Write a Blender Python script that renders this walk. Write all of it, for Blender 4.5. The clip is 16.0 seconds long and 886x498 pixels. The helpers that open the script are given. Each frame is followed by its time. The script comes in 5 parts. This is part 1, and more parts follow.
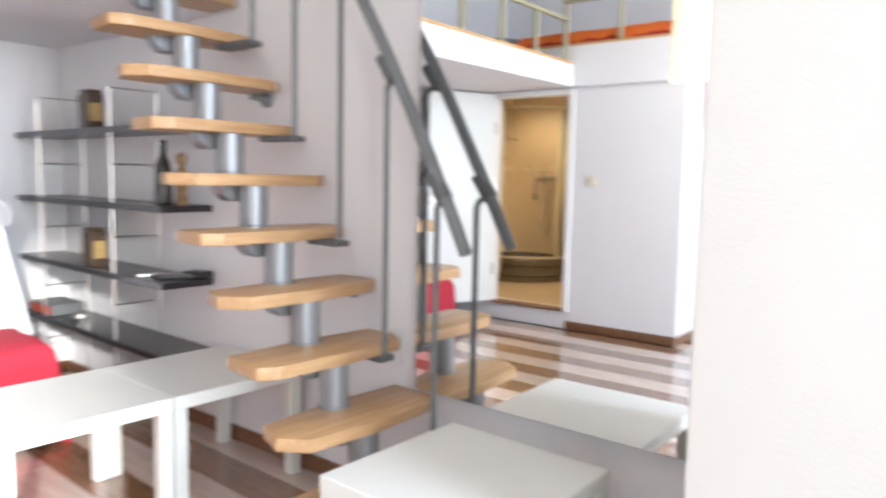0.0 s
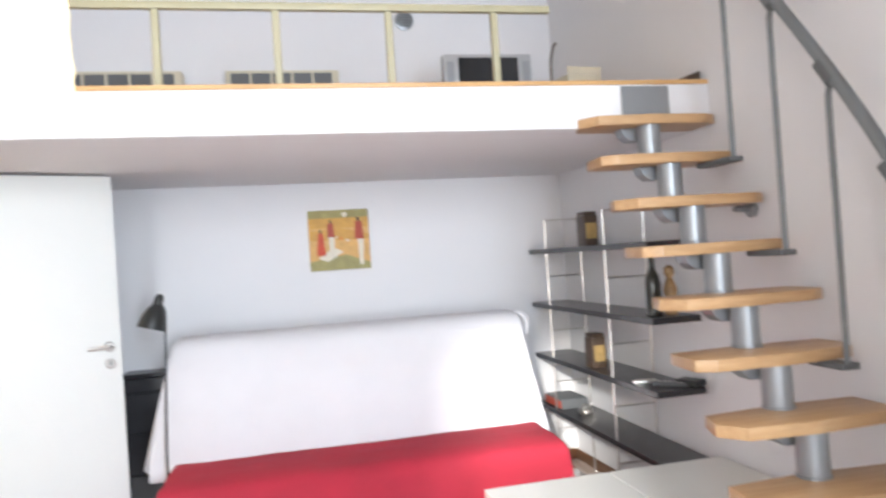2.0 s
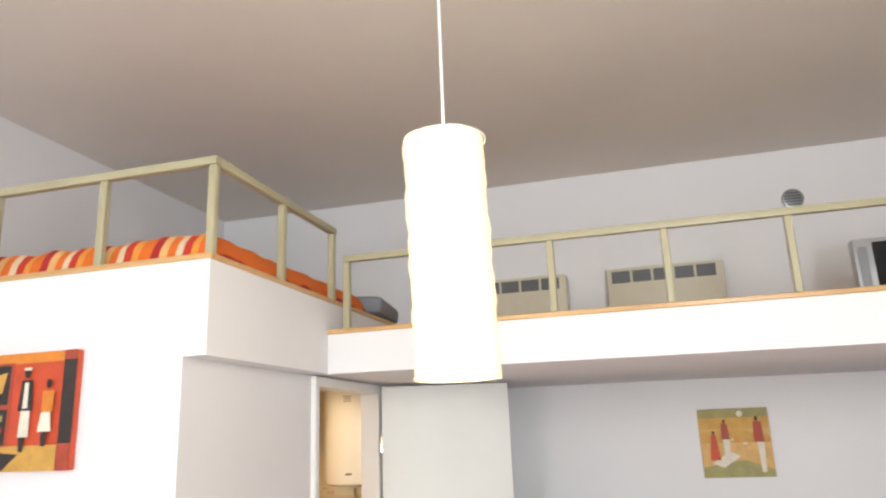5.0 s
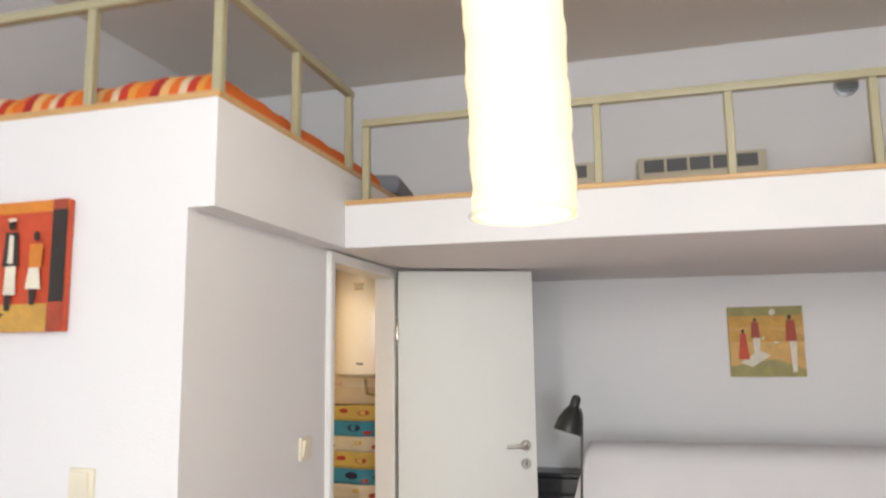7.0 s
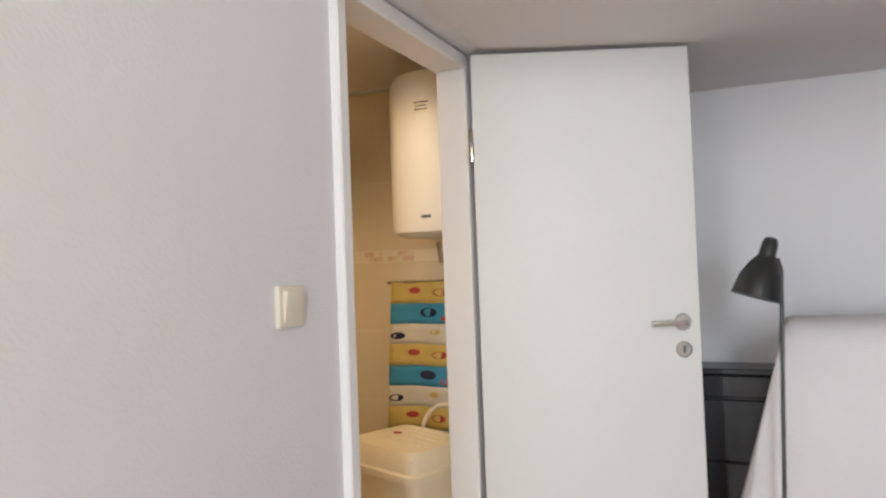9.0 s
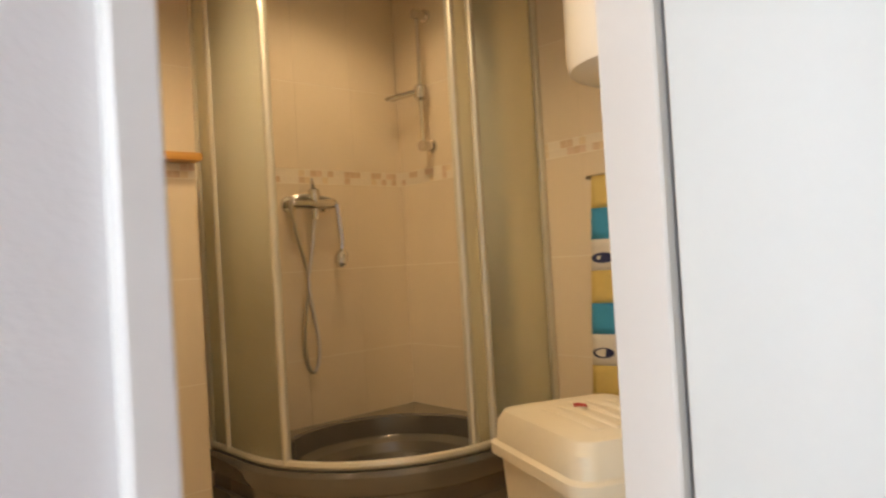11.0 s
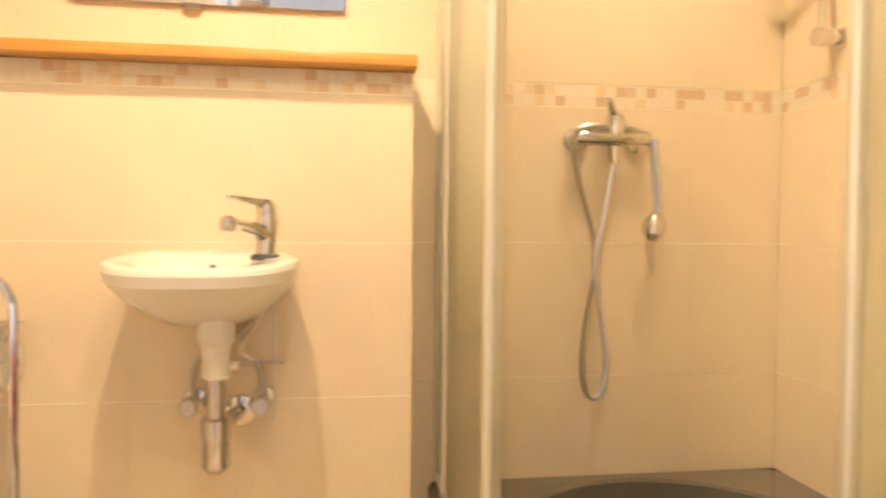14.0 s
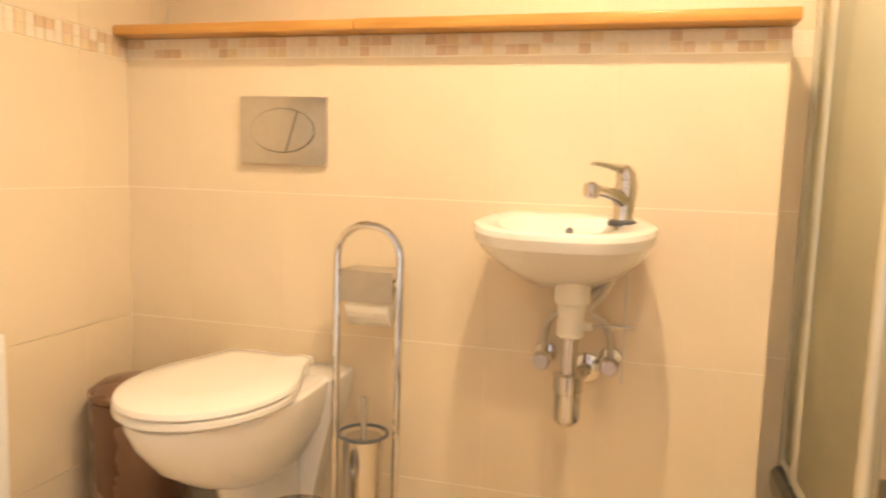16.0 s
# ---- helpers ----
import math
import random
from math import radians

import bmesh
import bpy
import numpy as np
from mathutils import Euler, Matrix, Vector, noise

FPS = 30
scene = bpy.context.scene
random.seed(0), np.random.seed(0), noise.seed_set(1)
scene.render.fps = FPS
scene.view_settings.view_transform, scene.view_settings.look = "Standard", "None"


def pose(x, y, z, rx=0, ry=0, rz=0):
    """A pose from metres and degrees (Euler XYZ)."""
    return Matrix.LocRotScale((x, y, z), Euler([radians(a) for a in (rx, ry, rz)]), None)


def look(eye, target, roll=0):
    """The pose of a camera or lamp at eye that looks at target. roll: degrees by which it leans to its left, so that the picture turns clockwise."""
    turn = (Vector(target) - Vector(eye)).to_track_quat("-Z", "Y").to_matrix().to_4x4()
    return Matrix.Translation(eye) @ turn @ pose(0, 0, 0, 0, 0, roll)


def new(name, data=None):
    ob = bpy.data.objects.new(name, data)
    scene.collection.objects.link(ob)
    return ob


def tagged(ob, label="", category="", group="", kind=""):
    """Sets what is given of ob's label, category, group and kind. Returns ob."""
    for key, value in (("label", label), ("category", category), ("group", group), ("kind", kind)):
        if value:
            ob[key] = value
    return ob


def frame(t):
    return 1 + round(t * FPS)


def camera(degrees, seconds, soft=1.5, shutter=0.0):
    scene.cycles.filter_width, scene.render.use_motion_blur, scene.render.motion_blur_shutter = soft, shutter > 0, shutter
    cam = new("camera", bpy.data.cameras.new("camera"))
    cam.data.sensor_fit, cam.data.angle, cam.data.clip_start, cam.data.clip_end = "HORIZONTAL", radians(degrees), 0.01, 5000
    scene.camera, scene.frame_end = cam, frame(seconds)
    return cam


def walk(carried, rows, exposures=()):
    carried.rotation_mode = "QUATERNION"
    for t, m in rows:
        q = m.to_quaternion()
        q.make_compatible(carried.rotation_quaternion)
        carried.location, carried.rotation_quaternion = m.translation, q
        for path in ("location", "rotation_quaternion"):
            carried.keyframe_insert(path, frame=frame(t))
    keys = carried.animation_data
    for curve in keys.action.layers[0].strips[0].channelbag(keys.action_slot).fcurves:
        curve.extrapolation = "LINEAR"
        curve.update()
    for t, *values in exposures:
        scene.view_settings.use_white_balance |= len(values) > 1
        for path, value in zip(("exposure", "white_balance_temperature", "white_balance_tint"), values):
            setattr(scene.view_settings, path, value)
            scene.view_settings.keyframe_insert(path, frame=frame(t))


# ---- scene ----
cam = camera(63.9, 16.0, soft=2.2, shutter=0.5)
PATH = [
    (0, (1.58, -2.819, 1.247), (3.105, -1.54, 1.046), 1.1),
    (0.5, (1.6, -2.906, 1.285), (2.77, -1.29, 1.131), 3.6),
    (1, (1.605, -2.916, 1.343), (2.586, -1.174, 1.296), -0.2),
    (1.5, (1.547, -2.909, 1.367), (2.318, -1.064, 1.397), -1.3),
    (2, (1.513, -2.89, 1.447), (1.952, -0.939, 1.47), -3.8),
    (2.5, (1.515, -2.868, 1.5), (1.811, -0.903, 1.726), -2.6),
    (3, (1.487, -2.862, 1.571), (1.629, -0.891, 1.873), -3.3),
    (3.5, (1.456, -2.845, 1.651), (1.344, -0.886, 2.034), -3.0),
    (4, (1.437, -2.859, 1.723), (1.176, -0.943, 2.232), -3.5),
    (4.2, (1.444, -2.871, 1.737), (1.113, -0.968, 2.254), -3.5),
    (6.3, (1.304, -2.808, 1.674), (0.692, -0.945, 2.066), -1.3),
    (6.5, (1.278, -2.777, 1.662), (0.685, -0.903, 2.029), -1.8),
    (7, (1.204, -2.592, 1.595), (0.678, -0.681, 1.868), -0.7),
    (7.5, (1.154, -2.253, 1.54), (0.53, -0.364, 1.743), -0.2),
    (8, (1.058, -1.919, 1.481), (0.399, -0.033, 1.584), 0.6),
    (8.2, (0.978, -1.79, 1.446), (0.333, 0.102, 1.518), -1.3),
    (10.3, (0.751, -0.567, 1.106), (-0.449, 1.033, 1.118), -0.8),
    (10.5, (0.637, -0.431, 1.085), (-0.63, 1.117, 1.082), -1.7),
    (11, (0.57, -0.15, 1.016), (-0.924, 1.179, 1.043), -3.4),
    (11.5, (0.415, 0.098, 0.977), (-1.216, 1.255, 1.033), -1.4),
    (12, (0.304, 0.306, 0.96), (-1.437, 1.29, 0.932), -1.5),
    (12.5, (0.216, 0.458, 0.994), (-1.619, 1.252, 0.989), -1.2),
    (13, (0.033, 0.586, 1.036), (-1.868, 1.208, 1.049), 0.1),
    (13.5, (-0.069, 0.656, 1.024), (-1.999, 1.178, 0.967), 0.5),
    (14, (-0.116, 0.646, 1.03), (-2.095, 0.925, 0.974), 0.5),
    (14.5, (-0.125, 0.614, 1.032), (-2.124, 0.631, 0.949), 1.7),
    (15, (-0.117, 0.59, 1.026), (-2.108, 0.43, 0.928), 1.9),
    (15.5, (-0.105, 0.557, 1.033), (-2.071, 0.222, 0.876), 1.9),
    (16, (-0.097, 0.515, 1.066), (-2.016, -0.002, 0.846), 1.8),
]
EXPOSURES = [(0, 0.38, 6080, 10), (1.5, 0.28, 6080, 10), (2.5, 0.08, 6450, 10), (3.5, 0.0, 6900, 10), (7, -0.5, 6900, 10), (8.2, -0.55, 6700, 10), (10.3, -0.18, 6450, 10), (11.0, -0.12, 6300, 10), (11.5, 0.1, 6300, 10), (12.0, 0.52, 6480, 10), (13.0, 0.95, 6300, 10), (14.0, 1.08, 6080, 10), (16.0, 1.05, 6050, 10)]
walk(cam, [(t, look(eye, target, roll)) for t, eye, target, roll in PATH], EXPOSURES)

# ---- light and world ----
XE, YB, YS, ZC = 3.50, 1.745, -5.50, 3.36      # east wall, north wall, south wall, ceiling
XW = -1.880                                     # west wall of the bathroom
ZM = 2.18                                       # mezzanine floor
ZF = 0.15                                       # raised bathroom floor

SUN_EL, SUN_AZ = radians(17.5), radians(24.5)       # height, and turn of the beam from +y to +x
world = bpy.data.worlds.new("sky")
scene.world = world
world.use_nodes = True
sky = world.node_tree.nodes.new("ShaderNodeTexSky")
sky.sky_type, sky.sun_disc = "NISHITA", False
sky.sun_elevation, sky.sun_rotation = SUN_EL, radians(180) + SUN_AZ
world.node_tree.links.new(sky.outputs[0], world.node_tree.nodes["Background"].inputs[0])
world.node_tree.nodes["Background"].inputs[1].default_value = 0.14


def lamp(name, kind, energy, color, m, **settings):
    data = bpy.data.lights.new(name, kind)
    data.energy, data.color = energy, color
    for key, value in settings.items():
        if key == "angle":
            data.angle = value
        elif key == "size":
            data.shape, data.size = "RECTANGLE", value
        elif key == "size_y":
            data.size_y = value
        elif key == "soft":
            data.shadow_soft_size = value
        elif key == "cone":
            data.spot_size, data.spot_blend = value, 0.6
    ob = new(name, data)
    ob.matrix_world = m
    return ob


beam = Vector((math.sin(SUN_AZ) * math.cos(SUN_EL), math.cos(SUN_AZ) * math.cos(SUN_EL), -math.sin(SUN_EL)))
lamp("sun", "SUN", 5.0, (1, 0.95, 0.86), look((0, -8, 5), Vector((0, -8, 5)) + beam), angle=radians(3.5))
lamp("daylight_fill", "AREA", 60, (0.80, 0.90, 1.0), look((-0.08, YS + 0.02, 1.65), (-0.08, 0, 1.65)), size=0.98, size_y=3.2)
# added fill in the second, invented window; brightens the bathroom box
lamp("daylight_fill", "AREA", 215, (0.80, 0.90, 1.0), look((2.35, YS + 0.02, 1.85), (2.35, 0, 1.85)), size=0.9, size_y=2.3)
lamp("pendant_bulb", "POINT", 9, (1, 0.86, 0.62), pose(0.99, -1.245, 2.10), soft=0.06)
WARM = (1, 0.71, 0.41)
lamp("bath_spot", "SPOT", 33, WARM, look((-1.06, 0.40, 2.17), (-1.10, 0.40, 0)), soft=0.025, cone=radians(150))
lamp("bath_spot", "SPOT", 17, WARM, look((-0.46, 0.72, 2.17), (-0.60, 0.70, 0)), soft=0.04, cone=radians(150))
# the next two spots, over shower and south end, are added fill
lamp("bath_spot", "SPOT", 13, WARM, look((-1.38, 1.30, 2.17), (-1.38, 1.30, 0)), soft=0.04, cone=radians(150))
lamp("bath_spot", "SPOT", 3, WARM, look((-0.75, -0.30, 2.17), (-0.85, -0.30, 0)), soft=0.04, cone=radians(150))

# ---- materials ----


def mat(name, base, rough=0.5, var=0.06, scale=6.0, bump=0.05, metal=0.0, coat=0.0, fine=60.0, random_tint=0.0):
    """A surface of one base colour with broad and fine variation, and fine relief."""
    m = bpy.data.materials.new(name)
    m.use_nodes = True
    n, l = m.node_tree.nodes, m.node_tree.links
    b = n["Principled BSDF"]
    tc = n.new("ShaderNodeTexCoord")
    big, small = n.new("ShaderNodeTexNoise"), n.new("ShaderNodeTexNoise")
    big.inputs["Scale"].default_value, small.inputs["Scale"].default_value = scale, fine
    big.inputs["Detail"].default_value, small.inputs["Detail"].default_value = 3, 2
    for node in (big, small):
        l.new(tc.outputs["Object"], node.inputs["Vector"])
    add = n.new("ShaderNodeMath")
    add.operation = "MULTIPLY_ADD"
    l.new(small.outputs[0], add.inputs[0])
    add.inputs[1].default_value = 0.35
    l.new(big.outputs[0], add.inputs[2])
    last = add
    if random_tint:
        info, more = n.new("ShaderNodeObjectInfo"), n.new("ShaderNodeMath")
        more.operation = "MULTIPLY_ADD"
        l.new(info.outputs["Random"], more.inputs[0])
        more.inputs[1].default_value = random_tint
        l.new(add.outputs[0], more.inputs[2])
        last = more
    ramp = n.new("ShaderNodeMapRange")
    ramp.inputs["From Min"].default_value, ramp.inputs["From Max"].default_value = 0.35, 1.0 + random_tint
    ramp.inputs["To Min"].default_value, ramp.inputs["To Max"].default_value = 1 - var, 1 + var
    l.new(last.outputs[0], ramp.inputs["Value"])
    mul = n.new("ShaderNodeVectorMath")
    mul.operation = "SCALE"
    mul.inputs[0].default_value = base
    l.new(ramp.outputs[0], mul.inputs["Scale"])
    l.new(mul.outputs[0], b.inputs["Base Color"])
    rr = n.new("ShaderNodeMapRange")
    rr.inputs["To Min"].default_value, rr.inputs["To Max"].default_value = rough * 0.85, min(1, rough * 1.15)
    l.new(big.outputs[0], rr.inputs["Value"])
    l.new(rr.outputs[0], b.inputs["Roughness"])
    b.inputs["Metallic"].default_value, b.inputs["Coat Weight"].default_value = metal, coat
    if bump:
        bp = n.new("ShaderNodeBump")
        bp.inputs["Strength"].default_value, bp.inputs["Distance"].default_value = bump, 0.01
        l.new(small.outputs[0], bp.inputs["Height"])
        l.new(bp.outputs[0], b.inputs["Normal"])
    return m


def wood(name, light, dark, rough=0.35, along=(1, 14, 14), coat=0.2, random_shift=False, gloss=0.12):
    """Timber with grain stretched along one axis."""
    m = bpy.data.materials.new(name)
    m.use_nodes = True
    n, l = m.node_tree.nodes, m.node_tree.links
    b = n["Principled BSDF"]
    tc, mp = n.new("ShaderNodeTexCoord"), n.new("ShaderNodeMapping")
    mp.inputs["Scale"].default_value = along
    l.new(tc.outputs["Object"], mp.inputs["Vector"])
    if random_shift:
        info, mul = n.new("ShaderNodeObjectInfo"), n.new("ShaderNodeMath")
        mul.operation = "MULTIPLY"
        mul.inputs[1].default_value = 37.0
        l.new(info.outputs["Random"], mul.inputs[0])
        comb = n.new("ShaderNodeCombineXYZ")
        for k in range(3):
            l.new(mul.outputs[0], comb.inputs[k])
        l.new(comb.outputs[0], mp.inputs["Location"])
    g1, g2 = n.new("ShaderNodeTexNoise"), n.new("ShaderNodeTexNoise")
    for g, s in ((g1, 3.0), (g2, 11.0)):
        g.inputs["Scale"].default_value, g.inputs["Detail"].default_value = s, 5
        l.new(mp.outputs[0], g.inputs["Vector"])
    mx = n.new("ShaderNodeMath")
    mx.operation = "MULTIPLY_ADD"
    l.new(g2.outputs[0], mx.inputs[0])
    mx.inputs[1].default_value = 0.5
    l.new(g1.outputs[0], mx.inputs[2])
    cr = n.new("ShaderNodeValToRGB")
    cr.color_ramp.elements[0].position, cr.color_ramp.elements[0].color = 0.5, (*dark, 1)
    cr.color_ramp.elements[1].position, cr.color_ramp.elements[1].color = 1.0, (*light, 1)
    l.new(mx.outputs[0], cr.inputs[0])
    l.new(cr.outputs[0], b.inputs["Base Color"])
    bp = n.new("ShaderNodeBump")
    bp.inputs["Strength"].default_value, bp.inputs["Distance"].default_value = 0.06, 0.004
    l.new(g2.outputs[0], bp.inputs["Height"])
    l.new(bp.outputs[0], b.inputs["Normal"])
    b.inputs["Roughness"].default_value, b.inputs["Coat Weight"].default_value = rough, coat
    b.inputs["Coat Roughness"].default_value = gloss
    return m


def glow(name, color, strength):
    m = bpy.data.materials.new(name)
    m.use_nodes = True
    b = m.node_tree.nodes["Principled BSDF"]
    b.inputs["Base Color"].default_value = (*color, 1)
    b.inputs["Emission Color"].default_value = (*color, 1)
    b.inputs["Emission Strength"].default_value = strength
    return m


PAINT = mat("white_wall_paint", (0.78, 0.77, 0.78), 0.75, 0.025, 1.6, 0.10, fine=140)
# beige with shade put into the colour, against overbright window light
SHADEDWALL = mat("shaded_beige_paint", (0.62, 0.595, 0.55), 0.7, 0.03, 1.6, 0.08, fine=140)
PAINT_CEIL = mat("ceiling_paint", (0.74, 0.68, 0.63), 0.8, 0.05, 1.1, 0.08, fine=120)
DOORWHITE = mat("door_lacquer", (0.77, 0.78, 0.75), 0.55, 0.02, 3, 0.03)
TRIMWHITE = mat("trim_lacquer", (0.82, 0.81, 0.79), 0.4, 0.02, 3, 0.03)
CREAMRAIL = mat("cream_metal_paint", (0.40, 0.365, 0.235), 0.4, 0.05, 8, 0.03)
BEECH = wood("beech_tread", (0.55, 0.345, 0.175), (0.41, 0.235, 0.105), 0.42)
EDGEWOOD = wood("pine_edge", (0.66, 0.41, 0.18), (0.52, 0.29, 0.11))
BROWNPLANK = wood("brown_laminate", (0.30, 0.165, 0.095), (0.19, 0.095, 0.05), 0.25, (14, 1, 14), 1.0, True, 0.06)
PALEPLANK = wood("pale_laminate", (0.68, 0.57, 0.50), (0.54, 0.43, 0.36), 0.25, (14, 1, 14), 1.0, True, 0.06)
SKIRT = wood("brown_skirting", (0.24, 0.12, 0.06), (0.15, 0.07, 0.035), 0.4, (1, 1, 20))
GREYMETAL = mat("grey_painted_steel", (0.30, 0.31, 0.32), 0.38, 0.04, 10, 0.03, metal=0.55)
DARKGREY = mat("dark_grey_plastic", (0.11, 0.115, 0.12), 0.5, 0.06, 14, 0.04)
RAILGREY = mat("grey_handrail", (0.17, 0.18, 0.185), 0.45, 0.05, 12, 0.04)
CHROME = mat("chrome", (0.72, 0.70, 0.67), 0.12, 0.03, 12, 0.0, metal=1.0)
STEEL = mat("brushed_steel", (0.60, 0.58, 0.55), 0.30, 0.05, 30, 0.03, metal=1.0)
BLACKWOOD = mat("black_stained_board", (0.022, 0.021, 0.024), 0.32, 0.25, 9, 0.03, coat=0.2)
WHITEFOIL = mat("white_foil_board", (0.78, 0.78, 0.74), 0.38, 0.02, 5, 0.0)
MIRROR = mat("mirror_silver", (0.86, 0.87, 0.87), 0.015, 0.0, 5, 0.0, metal=1.0)
THROW = mat("white_cotton_throw", (0.76, 0.75, 0.77), 0.9, 0.05, 3, 0.5, fine=260)
REDCLOTH = mat("red_cotton_cover", (0.42, 0.022, 0.045), 0.9, 0.18, 4, 0.5, fine=260)
TILE = mat("beige_wall_tile", (0.77, 0.65, 0.465), 0.22, 0.03, 4, 0.02, coat=0.3, random_tint=0.03)
GROUT = mat("cream_grout", (0.85, 0.77, 0.61), 0.6, 0.04, 20, 0.05)
CERAMIC = mat("white_ceramic", (0.83, 0.80, 0.74), 0.08, 0.01, 3, 0.0, coat=0.5)
CREAMPLASTIC = mat("cream_plastic", (0.78, 0.72, 0.58), 0.35, 0.02, 6, 0.02)

# ---- mesh helpers ----


def bm_box(bm, x0, x1, y0, y1, z0, z1, bevel=0.0, seg=1):
    g = bmesh.ops.create_cube(bm, size=1.0)
    vs = g["verts"]
    for v in vs:
        v.co = Vector(((x0 + x1) / 2 + v.co.x * (x1 - x0), (y0 + y1) / 2 + v.co.y * (y1 - y0), (z0 + z1) / 2 + v.co.z * (z1 - z0)))
    if bevel:
        edges = list({e for v in vs for e in v.link_edges})
        bmesh.ops.bevel(bm, geom=edges, offset=bevel, segments=seg, profile=0.6, affect="EDGES")
    return bm


def box(x0, x1, y0, y1, z0, z1, bevel=0.0, seg=1):
    return bm_box(bmesh.new(), x0, x1, y0, y1, z0, z1, bevel, seg)


def bm_tube(bm, pts, r, seg=10, radii=None, cap=True):
    """A round bar swept along points; radii may give one radius a point."""
    pts = [Vector(p) for p in pts]
    d = (pts[1] - pts[0]).normalized()
    u = d.orthogonal().normalized()
    rings = []
    for i, p in enumerate(pts):
        a = pts[max(i - 1, 0)]
        b = pts[min(i + 1, len(pts) - 1)]
        nd = (b - a).normalized()
        u = (u - nd * u.dot(nd)).normalized()
        w = nd.cross(u)
        rr = radii[i] if radii else r
        rings.append([bm.verts.new(p + (u * math.cos(k * math.tau / seg) + w * math.sin(k * math.tau / seg)) * rr) for k in range(seg)])
    for s, t in zip(rings, rings[1:]):
        for k in range(seg):
            bm.faces.new((s[k], s[(k + 1) % seg], t[(k + 1) % seg], t[k]))
    if cap:
        bm.faces.new(rings[0][::-1])
        bm.faces.new(rings[-1])
    return bm


def tube(pts, r, seg=10, radii=None, cap=True):
    return bm_tube(bmesh.new(), pts, r, seg, radii, cap)


def bm_lathe(bm, profile, x, y, seg=24):
    """Turned about an upright axis at (x, y); profile of (radius, z)."""
    rings = [[bm.verts.new((x + r * math.cos(k * math.tau / seg), y + r * math.sin(k * math.tau / seg), z)) for k in range(seg)] for r, z in profile]
    for s, t in zip(rings, rings[1:]):
        for k in range(seg):
            bm.faces.new((s[k], s[(k + 1) % seg], t[(k + 1) % seg], t[k]))
    bm.faces.new(rings[0][::-1])
    bm.faces.new(rings[-1])
    return bm


def lathe(profile, x, y, seg=24):
    return bm_lathe(bmesh.new(), profile, x, y, seg)


def bm_prism(bm, poly, lift, bevel=0.0):
    """A flat outline of 3D points pushed along the vector lift."""
    a = [bm.verts.new(p) for p in poly]
    b = [bm.verts.new(Vector(p) + Vector(lift)) for p in poly]
    faces = [bm.faces.new(a[::-1]), bm.faces.new(b)]
    for k in range(len(a)):
        faces.append(bm.faces.new((a[k], a[(k + 1) % len(a)], b[(k + 1) % len(a)], b[k])))
    bmesh.ops.recalc_face_normals(bm, faces=faces)
    if bevel:
        edges = list({e for f in faces for e in f.edges})
        bmesh.ops.bevel(bm, geom=edges, offset=bevel, segments=2, profile=0.6, affect="EDGES")
    return bm


def prism(poly, lift, bevel=0.0):
    return bm_prism(bmesh.new(), poly, lift, bevel)


def loft(rings, close=True):
    """Skin over rings of equally many points."""
    bm = bmesh.new()
    vs = [[bm.verts.new(p) for p in ring] for ring in rings]
    for s, t in zip(vs, vs[1:]):
        for k in range(len(s)):
            bm.faces.new((s[k], s[(k + 1) % len(s)], t[(k + 1) % len(s)], t[k]))
    if close:
        bm.faces.new(vs[0][::-1])
        bm.faces.new(vs[-1])
    bmesh.ops.recalc_face_normals(bm, faces=bm.faces[:])
    return bm


def to_mesh(name, bm, material, angle=28):
    me = bpy.data.meshes.new(name)
    bmesh.ops.recalc_face_normals(bm, faces=bm.faces[:])
    bm.to_mesh(me)
    bm.free()
    me.materials.append(material)
    for p in me.polygons:
        p.use_smooth = True
    me.set_sharp_from_angle(angle=radians(angle))
    return me


def part(name, bm, material, parent, label="", angle=28):
    """Links a bmesh, modelled in world metres, as one mesh under a thing or a part."""
    ob = new(name, to_mesh(name, bm, material, angle))
    ob.parent = parent
    if parent is not None:
        ob.matrix_parent_inverse = parent.matrix_basis.inverted()
    if label:
        ob["label"] = label
    return ob


def thing(name, x, y, z, label, category, group=""):
    ob = new(name)
    ob.empty_display_size = 0.05
    ob.matrix_basis = pose(x, y, z)
    return tagged(ob, label, category, group)


def solid(name, bm, material, label, category, group="", angle=28):
    """A thing that is one plain mesh."""
    return tagged(part(name, bm, material, None, "", angle), label, category, group)


def setting(name, bm, material, label="", category=""):
    return tagged(part(name, bm, material, None), label, category, kind="structure")


def piece(name, me, parent, x, y, z, turn=0.0):
    ob = new(name, me)
    ob.parent = parent
    ob.matrix_basis = pose(x, y, z, 0, 0, turn)
    return ob


# ---- the building ----
T = 0.12
floor = setting("floor", box(XW - T, XE + 0.2, YS - T, YB + T, -0.12, -0.012), SKIRT, "floor of brown and pale laminate planks in stripes", "floor")
bm = box(-0.1, XE + T, YB, YB + T, -0.1, ZC + 0.1)
bm_box(bm, XW - T, -0.1, 1.80, YB + T, -0.1, 2.20)
bm_box(bm, XW - T, -0.1, YB, YB + T, 2.20, ZC + 0.1)
setting("wall_north", bm, PAINT, "white painted wall behind the sofa", "wall")


def east(y):
    """The east wall runs slightly askew: its face at y."""
    return 3.475 - 0.0218 * (y + 1.0)


